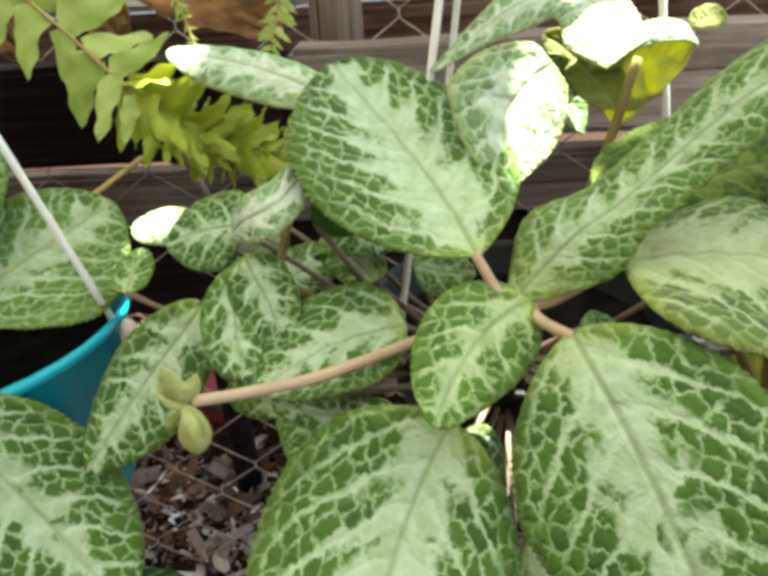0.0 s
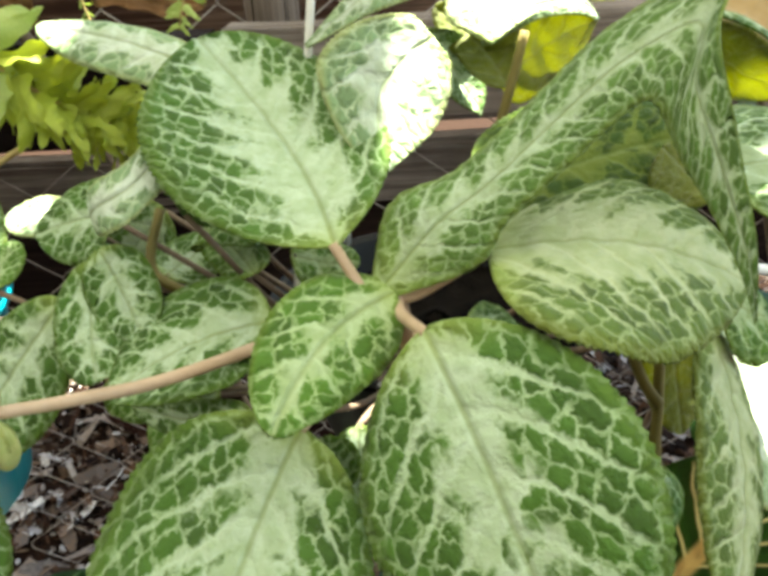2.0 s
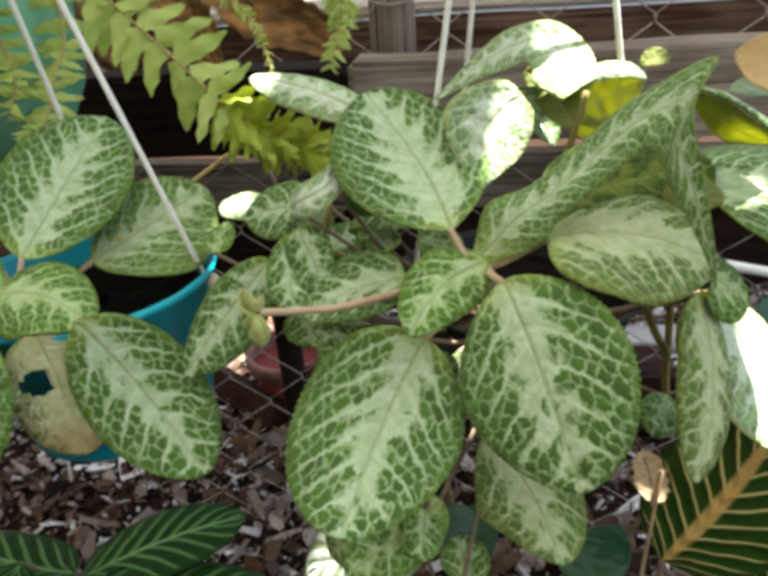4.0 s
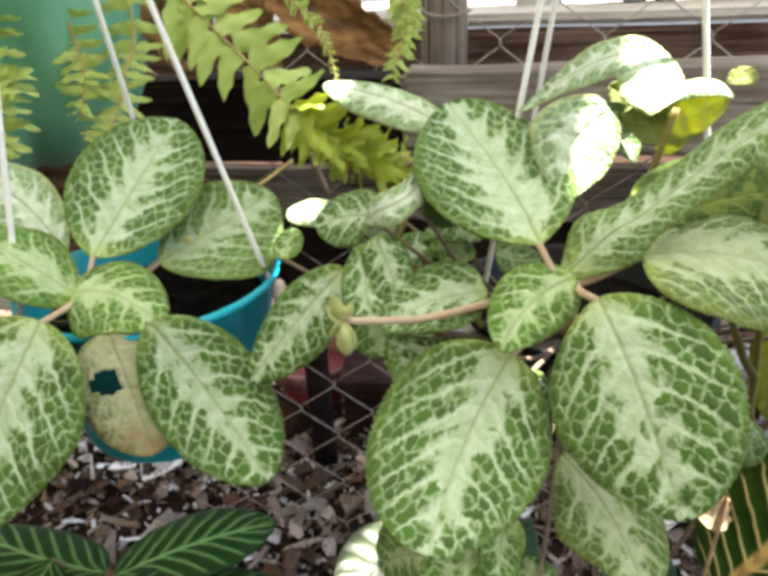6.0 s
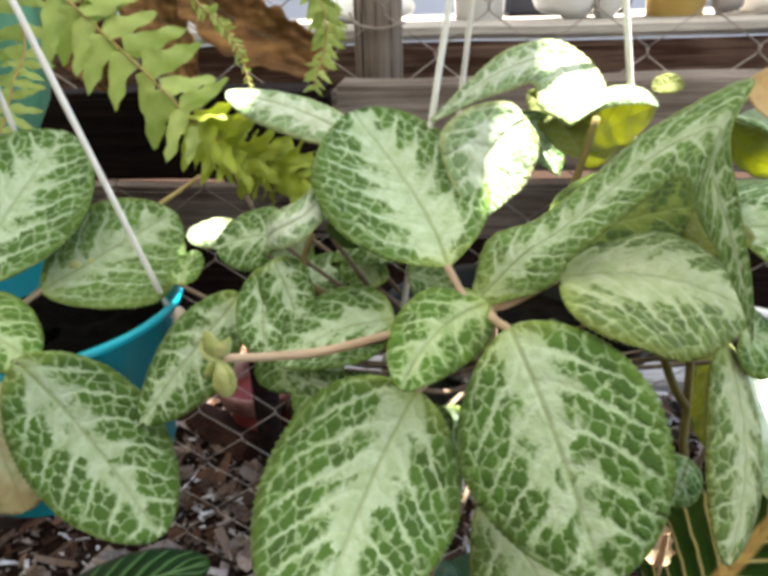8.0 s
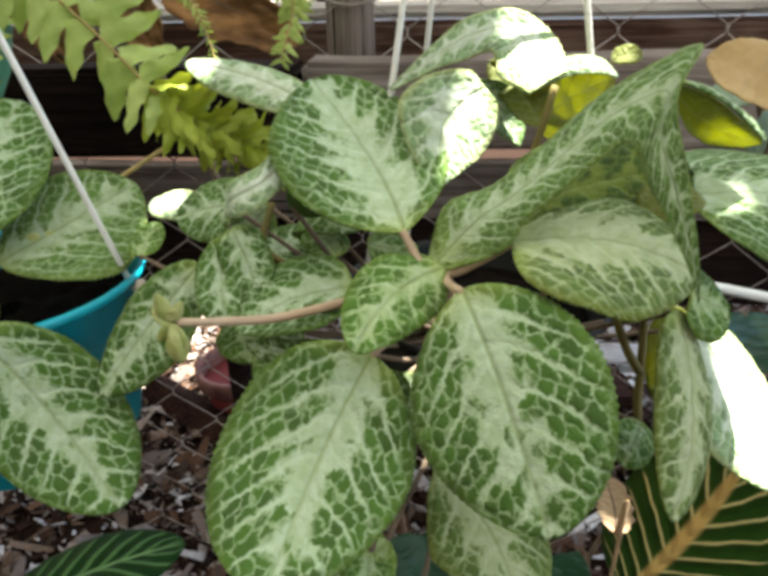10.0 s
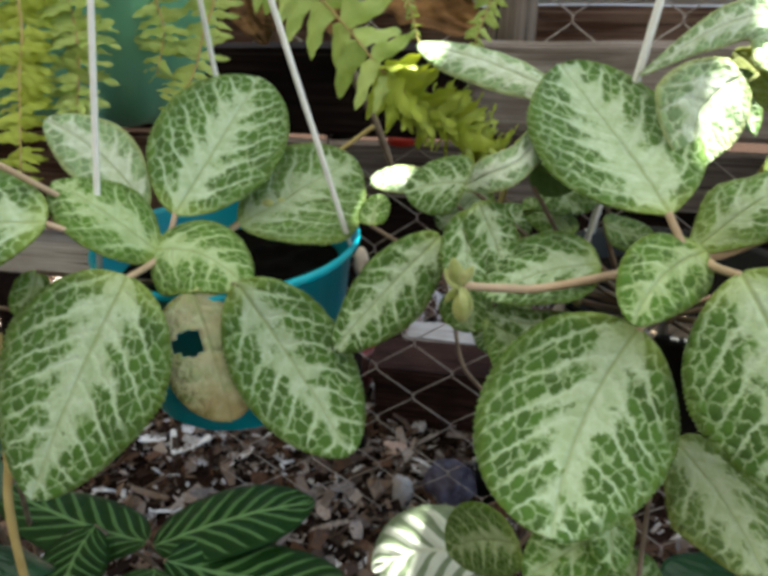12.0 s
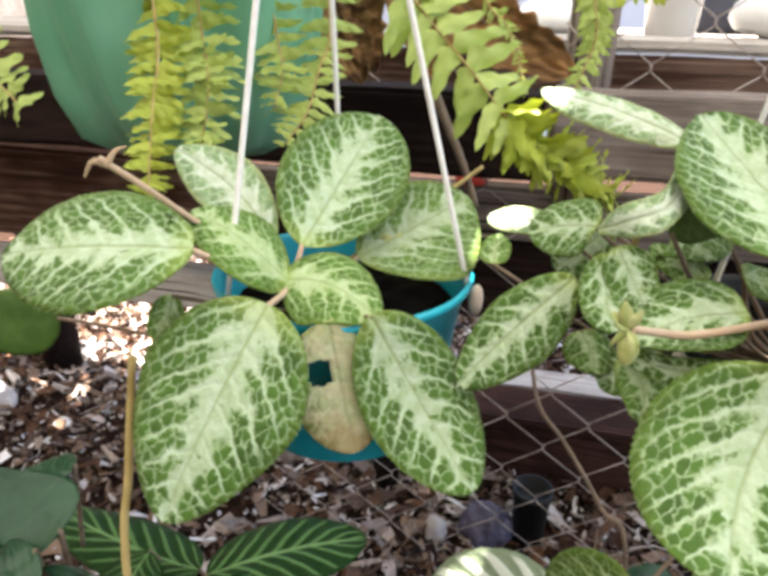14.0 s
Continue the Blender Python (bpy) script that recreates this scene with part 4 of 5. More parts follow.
leaf(plant_l, (-0.1714, 0.1790, 1.0206), (-0.1447, 0.1790, 0.9750), (-0.1111, 0.1607, 0.9346), (0.0257, 0.0178, -0.0033), -.08, leaf_mat, widest=1.04, blunt=2.11)
leaf(plant_l, (-0.2216, 0.1950, 1.0262), (-0.2403, 0.1886, 1.0484), (-0.2751, 0.1948, 1.0619), (0.0049, -0.0245, -0.0094), -.12, young_mat, hub=hub_l, widest=0.80, blunt=1.56, skew=-0.06)
leaf(plant_l, (-0.2252, 0.1944, 1.0267), (-0.2037, 0.1944, 1.0294), (-0.1686, 0.1844, 1.0146), (-0.0053, 0.0238, 0.0107), -.12, young_mat, hub=hub_l, widest=0.81, blunt=1.98, skew=-0.08)
leaf(plant_l, (-0.2222, 0.2178, 1.0389), (-0.2107, 0.2551, 1.0678), (-0.1990, 0.3038, 1.0995), (-0.0362, -0.0077, 0.0066), .05, leaf_mat, hub=hub_l, widest=1.05, blunt=2.05)
leaf(plant_l, (-0.2389, 0.2181, 1.0386), (-0.2770, 0.2404, 1.0655), (-0.3143, 0.2490, 1.0816), (-0.0081, -0.0147, -0.0117), -.05, silvery_and_sunlit_mat, hub=hub_l, widest=1.27, blunt=1.58)
leaf(plant_l, (-0.1967, 0.2430, 1.0248), (-0.1636, 0.2697, 1.0416), (-0.1375, 0.2973, 1.0524), (0.0025, 0.0313, 0.0226), .05, soft_mat, hub=hub_l, widest=1.05, blunt=1.50, skew=-0.19)
leaf(plant_l, (-0.1920, 0.1724, 1.0179), (-0.1836, 0.1672, 0.9832), (-0.1738, 0.1591, 0.9490), (-0.0229, -0.0113, 0.0030), -.1, worn_mat, label="yellowed damaged leaf with a hole", hole=(0.36, -0.45, 0.10, 0.30))
leaf(plant_l, (-0.2797, 0.1720, 1.0213), (-0.2785, 0.1621, 1.0117), (-0.2814, 0.1523, 1.0048), (-0.0057, -0.0050, 0.0045), -.2, young_mat)
leaf(plant_l, (-0.3700, 0.1880, 0.9880), (-0.4110, 0.1950, 0.9760), (-0.4600, 0.2020, 0.9700), (0.0010, -0.0060, -0.0210), -.1, plain_mat, label="plain dark green leaf", blunt=2.2)
# two leaves under the tent fold, shade put into their colours
leaf(plant_r, (0.0685, 0.1942, 1.0729), (0.1075, 0.2041, 1.0830), (0.1437, 0.2117, 1.0851), (-0.0030, -0.0258, -0.0155), -.1, tent_shade_mat, stalk=False)
leaf(plant_r, (0.1236, 0.2008, 1.0844), (0.1294, 0.1933, 1.0784), (0.1308, 0.1819, 1.0744), (-0.0076, -0.0093, -0.0054), -.1, under_shade_mat, stalk=False)
leaf(plant_r, (-0.0200, 0.1650, 0.8820), (-0.0390, 0.1830, 0.8620), (-0.0610, 0.2050, 0.8210), (-0.0050, 0.0060, 0.0210), -.1, young_mat, widest=0.85, blunt=2.1)
leaf(plant_r, (-0.0095, 0.2237, 1.0387), (-0.0197, 0.2394, 1.0429), (-0.0323, 0.2494, 1.0473), (0.0083, 0.0052, 0.0030), -.1, young_mat)
leaf(plant_r, (-0.0476, 0.2399, 1.0324), (-0.0392, 0.2506, 1.0349), (-0.0291, 0.2565, 1.0390), (0.0067, -0.0110, -0.0054), -.1, leaf_mat)
leaf(plant_r, (0.0057, 0.2187, 1.0481), (0.0159, 0.2201, 1.0438), (0.0286, 0.2178, 1.0430), (-0.0008, -0.0109, -0.0042), -.1, young_mat)
leaf(plant_r, (-0.0522, 0.2710, 1.0482), (-0.0660, 0.2685, 1.0352), (-0.0798, 0.2657, 1.0218), (0.0136, -0.0065, -0.0036), -.1, leaf_mat)
leaf(plant_r, (-0.0243, 0.2035, 1.0039), (-0.0374, 0.2079, 0.9930), (-0.0534, 0.2116, 0.9815), (0.0082, -0.0115, -0.0015), -.1, leaf_mat)
leaf(plant_r, (0.0259, 0.1828, 1.0001), (0.0247, 0.1707, 0.9886), (0.0214, 0.1576, 0.9757), (0.0098, 0.0001, -0.0014), -.1, leaf_mat)
leaf(plant_r, (0.0652, 0.1990, 1.0291), (0.0732, 0.1975, 1.0250), (0.0835, 0.1955, 1.0202), (-0.0026, -0.0135, -0.0035), -.1, young_mat)
leaf(plant_r, (0.1680, 0.2620, 0.9940), (0.1750, 0.2600, 0.9600), (0.1830, 0.2550, 0.9210), (0.0160, 0.0020, -0.0030), -.1, under_shade_mat, blunt=2.2)
# leaves that fold or arch over: their two margins
folded = bent_blade([(0.0360, 0.1730, 1.0530), (0.0610, 0.1630, 1.0670), (0.0700, 0.1640, 1.0800), (0.0870, 0.1660, 1.0950), (0.1000, 0.1670, 1.1060), (0.1040, 0.1650, 1.1050), (0.1090, 0.1600, 1.0940), (0.1150, 0.1550, 1.0840), (0.1220, 0.1480, 1.0700), (0.1280, 0.1460, 1.0550)],
                        [(0.0330, 0.1750, 1.0550), (0.0400, 0.1860, 1.0770), (0.0590, 0.1880, 1.0850), (0.0770, 0.1900, 1.1000), (0.1000, 0.1900, 1.1210), (0.1280, 0.1860, 1.1370), (0.1160, 0.1660, 1.1220), (0.1200, 0.1560, 1.0990), (0.1240, 0.1480, 1.0780), (0.1280, 0.1460, 1.0570)], 0.12, 1.9)
thicken(part("leaf", folded, soft_mat, plant_r, "large leaf folded over like a tent"), 0.0007)
folded = bent_blade([(0.0790, 0.2430, 1.1110), (0.0650, 0.2450, 1.1190), (0.0640, 0.2520, 1.1250), (0.0610, 0.2520, 1.1290), (0.0510, 0.2500, 1.1260), (0.0370, 0.2470, 1.1220), (0.0160, 0.2450, 1.1130)],
                        [(0.0960, 0.2520, 1.1200), (0.0970, 0.2660, 1.1270), (0.0870, 0.2770, 1.1400), (0.0700, 0.2700, 1.1460), (0.0510, 0.2620, 1.1430), (0.0350, 0.2550, 1.1320), (0.0150, 0.2460, 1.1140)], -0.08, 1.3)
thicken(part("leaf", folded, silvery_and_sunlit_mat, plant_r, "arching pale leaf curled downwards"), 0.0007)
folded = bent_blade([(0.0580, 0.2400, 1.1150), (0.0500, 0.2400, 1.1220), (0.0330, 0.2350, 1.1210), (0.0200, 0.2260, 1.1100), (0.0270, 0.2160, 1.0890), (0.0400, 0.2100, 1.0790)],
                        [(0.0600, 0.2400, 1.1130), (0.0640, 0.2400, 1.1060), (0.0630, 0.2340, 1.0970), (0.0580, 0.2260, 1.0890), (0.0500, 0.2170, 1.0840), (0.0410, 0.2110, 1.0790)], 0.1)
thicken(part("leaf", folded, silvery_and_sunlit_mat, plant_r), 0.0007)
folded = bent_blade([(0.0540, 0.2500, 1.1120), (0.0580, 0.2520, 1.1040), (0.0660, 0.2580, 1.0920), (0.0740, 0.2640, 1.0850), (0.0790, 0.2670, 1.0820)],
                    [(0.0570, 0.2540, 1.1170), (0.0720, 0.2700, 1.1120), (0.0810, 0.2780, 1.1000), (0.0830, 0.2740, 1.0890), (0.0800, 0.2680, 1.0810)], -0.2, 1.4)
thicken(part("leaf", folded, leaf_mat, plant_r), 0.0007)
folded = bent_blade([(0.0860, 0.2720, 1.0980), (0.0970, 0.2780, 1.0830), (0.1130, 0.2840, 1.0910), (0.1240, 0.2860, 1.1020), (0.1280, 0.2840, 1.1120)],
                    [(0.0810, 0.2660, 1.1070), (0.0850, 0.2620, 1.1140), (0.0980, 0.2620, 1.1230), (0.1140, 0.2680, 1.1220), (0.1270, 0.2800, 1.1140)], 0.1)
thicken(part("leaf", folded, under_shade_mat, plant_r, "sunlit leaf glowing yellow from beneath"), 0.0007)
folded = bent_blade([(-0.0620, 0.2250, 1.0590), (-0.0490, 0.2000, 1.0670), (-0.0380, 0.1950, 1.0730), (-0.0270, 0.2100, 1.0810), (-0.0150, 0.2400, 1.0920), (-0.0070, 0.2620, 1.1000)],
                    [(-0.0630, 0.2320, 1.0610), (-0.0560, 0.2150, 1.0770), (-0.0400, 0.2100, 1.0870), (-0.0320, 0.2280, 1.0950), (-0.0220, 0.2500, 1.1000), (-0.0100, 0.2680, 1.1030)], 0.15, 1.3)
thicken(part("leaf", folded, silvery_and_sunlit_mat, plant_r, "wavy curled leaf"), 0.0007)
leaf(plant_r, (-0.0550, 0.2080, 1.0590), (-0.0475, 0.1990, 1.0475), (-0.0410, 0.1900, 1.0350), (0.0110, 0.0020, 0.0040), -.1, leaf_mat, stalk=False)
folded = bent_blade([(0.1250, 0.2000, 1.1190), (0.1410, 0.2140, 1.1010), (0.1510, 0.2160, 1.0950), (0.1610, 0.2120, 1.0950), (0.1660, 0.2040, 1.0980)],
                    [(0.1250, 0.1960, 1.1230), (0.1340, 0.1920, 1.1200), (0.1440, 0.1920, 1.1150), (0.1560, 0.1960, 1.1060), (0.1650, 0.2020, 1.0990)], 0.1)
thicken(part("leaf", folded, under_shade_mat, plant_r, "sunlit leaf glowing yellow from beneath"), 0.0007)
folded = bent_blade([(0.1250, 0.1960, 1.1230), (0.1340, 0.1920, 1.1200), (0.1440, 0.1920, 1.1150), (0.1560, 0.1960, 1.1060), (0.1650, 0.2020, 1.0990)],
                    [(0.1260, 0.1990, 1.1230), (0.1360, 0.1970, 1.1210), (0.1470, 0.1970, 1.1150), (0.1590, 0.2000, 1.1070), (0.1670, 0.2040, 1.1000)], 0.3, 1.5)
thicken(part("leaf_margin", folded, leaf_mat, plant_r, "pale rolled margin of a leaf"), 0.0007)
folded = bent_blade([(0.0800, 0.2640, 1.1080), (0.0860, 0.2590, 1.1110), (0.0990, 0.2570, 1.1170), (0.1140, 0.2630, 1.1170), (0.1270, 0.2790, 1.1130)],
                    [(0.0790, 0.2660, 1.1120), (0.0850, 0.2625, 1.1165), (0.0980, 0.2625, 1.1245), (0.1140, 0.2685, 1.1235), (0.1270, 0.2805, 1.1150)], 0.2, 1.5)
thicken(part("leaf_margin", folded, silvery_and_sunlit_mat, plant_r, "pale rolled margin of a leaf"), 0.0007)
leaf(plant_r, (-0.0300, 0.2220, 1.0640), (-0.0110, 0.2280, 1.0730), (0.0080, 0.2360, 1.0760), (-0.0030, 0.0000, 0.0120), -.1, plain_mat, label="plain dark green leaf")
# flower stalks, dead stalk and runners
stalk = part("flower_stalk", tube(bmesh.new(), [(0.022, 0.188, 1.040), (-0.022, 0.161, 1.040), (-0.041, 0.145, 1.046), (-0.055, 0.133, 1.052)], 0.0021, 0.0016), stem_mat, plant_r, "pinkish bare flower stalk")
tip_at = Vector((-0.0562, 0.1322, 1.0518))
for q, w, up, ribs in (((-0.0552, 0.1318, 1.0432), 0.0039, 1.75, 0.16), ((-0.0580, 0.1338, 1.0528), 0.0022, 1.2, 0.25)):
    bm = bmesh.new()
    bmesh.ops.create_uvsphere(bm, u_segments=20, v_segments=12, radius=w)
    for v in bm.verts:
        k = 1 + ribs * math.cos(5 * math.atan2(v.co.y, v.co.x)) * (1 - abs(v.co.z / w)) + 0.10 * v.co.z / w
        v.co = Vector(q) + Vector((v.co.x * k, v.co.y * k, v.co.z * up))
    part("bud", bm, bud_mat, stalk, "pale green ribbed closed bud")
for way, wide in (((-0.003, -0.001, 0.0125), 0.0030), ((0.0045, 0.001, 0.0085), 0.0024), ((-0.0065, 0.002, 0.006), 0.0022), ((-0.0055, -0.001, -0.0075), 0.0021), ((0.004, -0.002, -0.0085), 0.0022)):
    end = tip_at + Vector(way)
    bract = blade_mesh(bmesh.new(), tip_at, (tip_at + end) / 2 + Vector((0, -0.0012, 0)), end, (wide, 0.001, -0.3 * way[0] * wide / 0.01), 0.3, crenate=0.03, teeth=5, point=0.3, rows=14, cols=6, blunt=1.9)
    thicken(part("bract", bract, bud_mat, stalk, "small pointed bract"), 0.0004)
dead = part("dead_stalk", tube(bmesh.new(), [(-0.245, 0.205, 1.035), (-0.267, 0.187, 1.058), (-0.284, 0.170, 1.080), (-0.296, 0.159, 1.094), (-0.299, 0.157, 1.097)], 0.0015, 0.0019), stem_mat, plant_l, "withered pinkish stalk with curled end")
bm = bmesh.new()
tube(bm, [(-0.296, 0.159, 1.094), (-0.302, 0.156, 1.095), (-0.306, 0.154, 1.088)], 0.0022, 0.0006)
tube(bm, [(-0.296, 0.159, 1.094), (-0.292, 0.161, 1.100), (-0.287, 0.163, 1.102)], 0.0018, 0.0005)
part("withered_flower", bm, tan_leaf_mat, dead)
part("runner", tube(bmesh.new(), [(-0.218, 0.236, 1.010), (-0.202, 0.247, 1.022), (-0.175, 0.274, 1.042), (-0.153, 0.304, 1.053), (-0.134, 0.336, 1.064)], 0.0017, 0.0015), straw_mat, plant_l, "straw coloured runner")
for q in ((-0.183, 0.258, 1.034), (-0.176, 0.262, 1.034)):
    bm = bmesh.new()
    bmesh.ops.create_uvsphere(bm, u_segments=10, v_segments=8, radius=0.0028, matrix=Matrix.Translation(q) @ Matrix.Diagonal((1.5, 1, 1, 1)))
    part("bud", bm, bud_mat, plant_l)
for pts in ([(-0.042, 0.235, 1.062), (-0.045, 0.222, 1.045), (-0.030, 0.215, 1.035), (0.0, 0.225, 1.0)], [(0.090, 0.243, 1.115), (0.083, 0.243, 1.085), (0.070, 0.245, 1.04)],
            [(0.126, 0.190, 1.040), (0.126, 0.182, 1.012), (0.126, 0.178, 0.994), (0.127, 0.180, 0.960), (0.100, 0.230, 0.970)], [(0.111, 0.183, 1.034), (0.119, 0.180, 1.015), (0.1255, 0.178, 1.005)]):
    part("stem", tube(bmesh.new(), pts, 0.0017, 0.0021), olive_stem_mat, plant_r, "bare olive brown stem")

# ---------------------------------------------------------------- ferns
gpot = thing("fern_pot", (-0.385, 0.405, 1.045), "large green plastic hanging pot with a wrinkled skin", "hanging pot")
bm = turned(bmesh.new(), [(0.001, 0.0), (0.055, 0.004), (0.078, 0.016), (0.094, 0.05), (0.106, 0.10), (0.120, 0.20), (0.130, 0.30), (0.126, 0.30), (0.115, 0.20), (0.09, 0.06), (0.001, 0.02)], (-0.385, 0.405, 1.045), 64)
for v in bm.verts:
    a = math.atan2(v.co.y - 0.405, v.co.x + 0.385)
    k = 0.008 * math.sin(5 * a + 8 * v.co.z) + 0.003 * math.sin(13 * a + 3 * v.co.z) + 0.014 * noise.noise((3 * math.cos(a), 3 * math.sin(a), v.co.z * 5))
    v.co += Vector((math.cos(a), math.sin(a), 0)) * k
part("body", bm, green_mat, gpot)
hang = bmesh.new()
for a in (0.4, 2.5, 4.6):
    tube(hang, [(-0.385 + 0.128 * math.cos(a), 0.405 + 0.128 * math.sin(a), 1.34), (-0.385, 0.405, 2.2)], 0.002)
part("hanger", hang, wire_mat, gpot)
soil_in((-0.385, 0.405, 1.315), 0.12, label="potting soil in the fern pot, shadow put into its colour")

fern = thing("boston_fern", (-0.385, 0.405, 1.315), "arching yellow green fern hanging over its pot", "fern")
face = (0.05, -0.85, 0.45)
frond(fern, [(-0.345, 0.40, 1.32), (-0.27, 0.33, 1.28), (-0.189, 0.305, 1.181), (-0.170, 0.305, 1.158), (-0.144, 0.305, 1.131), (-0.119, 0.303, 1.103)], 14, 0.032, 0.036, face, fern_mat, lean=28, wild=16)
frond(fern, [(-0.122, 0.304, 1.106), (-0.103, 0.309, 1.088), (-0.087, 0.316, 1.077), (-0.066, 0.326, 1.063), (-0.045, 0.337, 1.051)], 50, 0.026, 0.022, (0.3, -0.75, 0.5), fern_yellow_mat, lean=34, wild=34)
frond(fern, [(-0.31, 0.42, 1.32), (-0.15, 0.45, 1.28), (-0.078, 0.446, 1.197), (-0.068, 0.444, 1.165), (-0.065, 0.445, 1.141), (-0.076, 0.440, 1.105)], 30, 0.022, 0.014, face, fern_mat)
frond(fern, [(-0.33, 0.40, 1.32), (-0.20, 0.39, 1.26), (-0.148, 0.399, 1.172), (-0.132, 0.403, 1.155), (-0.121, 0.406, 1.135), (-0.112, 0.400, 1.105)], 34, 0.012, 0.005, face, fern_mat, wild=30)
frond(fern, [(-0.345, 0.38, 1.33), (-0.350, 0.30, 1.26), (-0.337, 0.280, 1.146), (-0.336, 0.262, 1.101), (-0.331, 0.237, 1.050)], 64, 0.024, 0.016, face, fern_yellow_mat, lean=8, wild=20)
frond(fern, [(-0.33, 0.39, 1.33), (-0.325, 0.31, 1.26), (-0.316, 0.298, 1.151), (-0.307, 0.284, 1.117), (-0.308, 0.270, 1.080)], 54, 0.027, 0.020, face, fern_mat, lean=8, wild=28)
frond(fern, [(-0.32, 0.40, 1.33), (-0.30, 0.36, 1.25), (-0.285, 0.345, 1.151), (-0.278, 0.338, 1.123), (-0.281, 0.325, 1.097)], 24, 0.020, 0.017, face, fern_mat, lean=15, wild=25)
frond(fern, [(-0.30, 0.40, 1.33), (-0.265, 0.38, 1.24), (-0.255, 0.375, 1.151), (-0.257, 0.355, 1.122), (-0.259, 0.333, 1.095), (-0.269, 0.316, 1.076)], 20, 0.024, 0.018, face, fern_mat, lean=4, wild=10)
frond(fern, [(-0.37, 0.39, 1.33), (-0.48, 0.33, 1.26), (-0.471, 0.272, 1.143), (-0.425, 0.250, 1.105)], 18, 0.030, 0.022, face, fern_mat, lean=20)
frond(fern, [(-0.30, 0.44, 1.33), (-0.18, 0.54, 1.25), (-0.095, 0.557, 1.203), (-0.061, 0.555, 1.193), (-0.019, 0.558, 1.194), (0.023, 0.565, 1.200)], 34, 0.030, 0.024, face, fern_yellow_mat, lean=5, wild=10)


def big_dry_leaf(b, c, t, s, label, material=dry_mat, name="dry_leaf", cup=0.45, ripple=0.006, **more):
    """A withered leaf: crumpled blade and a raised midrib."""
    ob = thing(name, b, label, "dead leaf", group="dead leaves")
    blade = part("blade", blade_mesh(bmesh.new(), b, c, t, s, cup, crenate=0.10, teeth=5, ripple=ripple, **more), material, ob)
    thicken(blade, 0.0008)
    b, c, t = Vector(b), Vector(c), Vector(t)
    off = (t - b).cross(Vector(s)).normalized() * 0.0006
    off = off if off.y < 0 else -off
    part("midrib", tube(bmesh.new(), [b + off, c + off, b * 0.12 + t * 0.88 + off], 0.0012, 0.0004, sides=6), brown_stem_mat, ob)
    return ob


def low_leaf(plant, b, c, t, s, cup, material, foot, point=0.18, blunt=2.3, widest=0.92):
    """A smooth edged leaf on a stalk that rises from the ground."""
    ob = part("leaf", blade_mesh(bmesh.new(), b, c, t, s, cup, crenate=0.006, teeth=9, point=point, blunt=blunt, widest=widest, ripple=0.0012), material, plant)
    thicken(ob, 0.0008)
    b, foot = Vector(b), Vector(foot)
    part("petiole", tube(bmesh.new(), [b, b * 0.55 + foot * 0.45 + Vector((0.01, 0, 0.06)), foot], 0.0028, 0.0035), brown_stem_mat, plant)
    return ob


zebra = thing("zebra_plant", (-0.50, 0.55, 0.0), "low plant with dark green zebra striped leaves", "plant")
low_leaf(zebra, (-0.4270, 0.3895, 0.5394), (-0.3535, 0.4447, 0.5423), (-0.2594, 0.4992, 0.5336), (0.0219, -0.0521, 0.0007), -.1, zebra_mat, foot=(-0.50, 0.58, 0.0))
low_leaf(zebra, (-0.4363, 0.3900, 0.5448), (-0.5343, 0.4073, 0.5373), (-0.6821, 0.4415, 0.5418), (0.0290, -0.0377, 0.0025), -.1, zebra_mat, foot=(-0.50, 0.58, 0.0))
low_leaf(zebra, (-0.3932, 0.3606, 0.5560), (-0.3042, 0.3795, 0.5270), (-0.1877, 0.3813, 0.5395), (-0.0021, -0.0564, 0.0041), -.1, zebra_mat, foot=(-0.50, 0.58, 0.0))
low_leaf(zebra, (-0.4967, 0.3846, 0.5637), (-0.4954, 0.3360, 0.5591), (-0.4577, 0.2760, 0.5591), (0.0386, 0.0098, -0.0002), -.1, zebra_mat, foot=(-0.50, 0.58, 0.0))
low_leaf(zebra, (-0.3854, 0.3297, 0.5816), (-0.3697, 0.2825, 0.5944), (-0.3845, 0.2431, 0.5930), (0.0355, -0.0062, -0.0070), -.1, zebra_mat, foot=(-0.50, 0.58, 0.0))
low_leaf(zebra, (-0.0170, 0.4500, 0.5370), (-0.0940, 0.4550, 0.5300), (-0.1740, 0.4600, 0.4700), (0.0080, 0.0250, 0.0450), -.1, sun_banded_mat, foot=(-0.02, 0.60, 0.0))
shrub = thing("glossy_shrub", (-0.72, 0.45, 0.0), "low shrub with dark glossy leaves", "plant")
low_leaf(shrub, (-0.4995, 0.2724, 0.7035), (-0.5617, 0.2940, 0.7085), (-0.5975, 0.3070, 0.7283), (0.0188, 0.0245, 0.0151), -.1, glossy_mat, foot=(-0.72, 0.45, 0.0), point=0.55, blunt=1.9, widest=0.75)
low_leaf(shrub, (-0.5060, 0.2467, 0.7020), (-0.5194, 0.2289, 0.6967), (-0.5410, 0.2122, 0.6977), (0.0298, -0.0264, 0.0015), -.1, glossy_mat, foot=(-0.72, 0.45, 0.0), point=0.55, blunt=1.9, widest=0.75)
low_leaf(shrub, (-0.5601, 0.3678, 0.6935), (-0.5863, 0.3587, 0.6891), (-0.6130, 0.3517, 0.6889), (0.0158, -0.0187, 0.0008), -.1, glossy_mat, foot=(-0.72, 0.45, 0.0), point=0.55, blunt=1.9, widest=0.75)
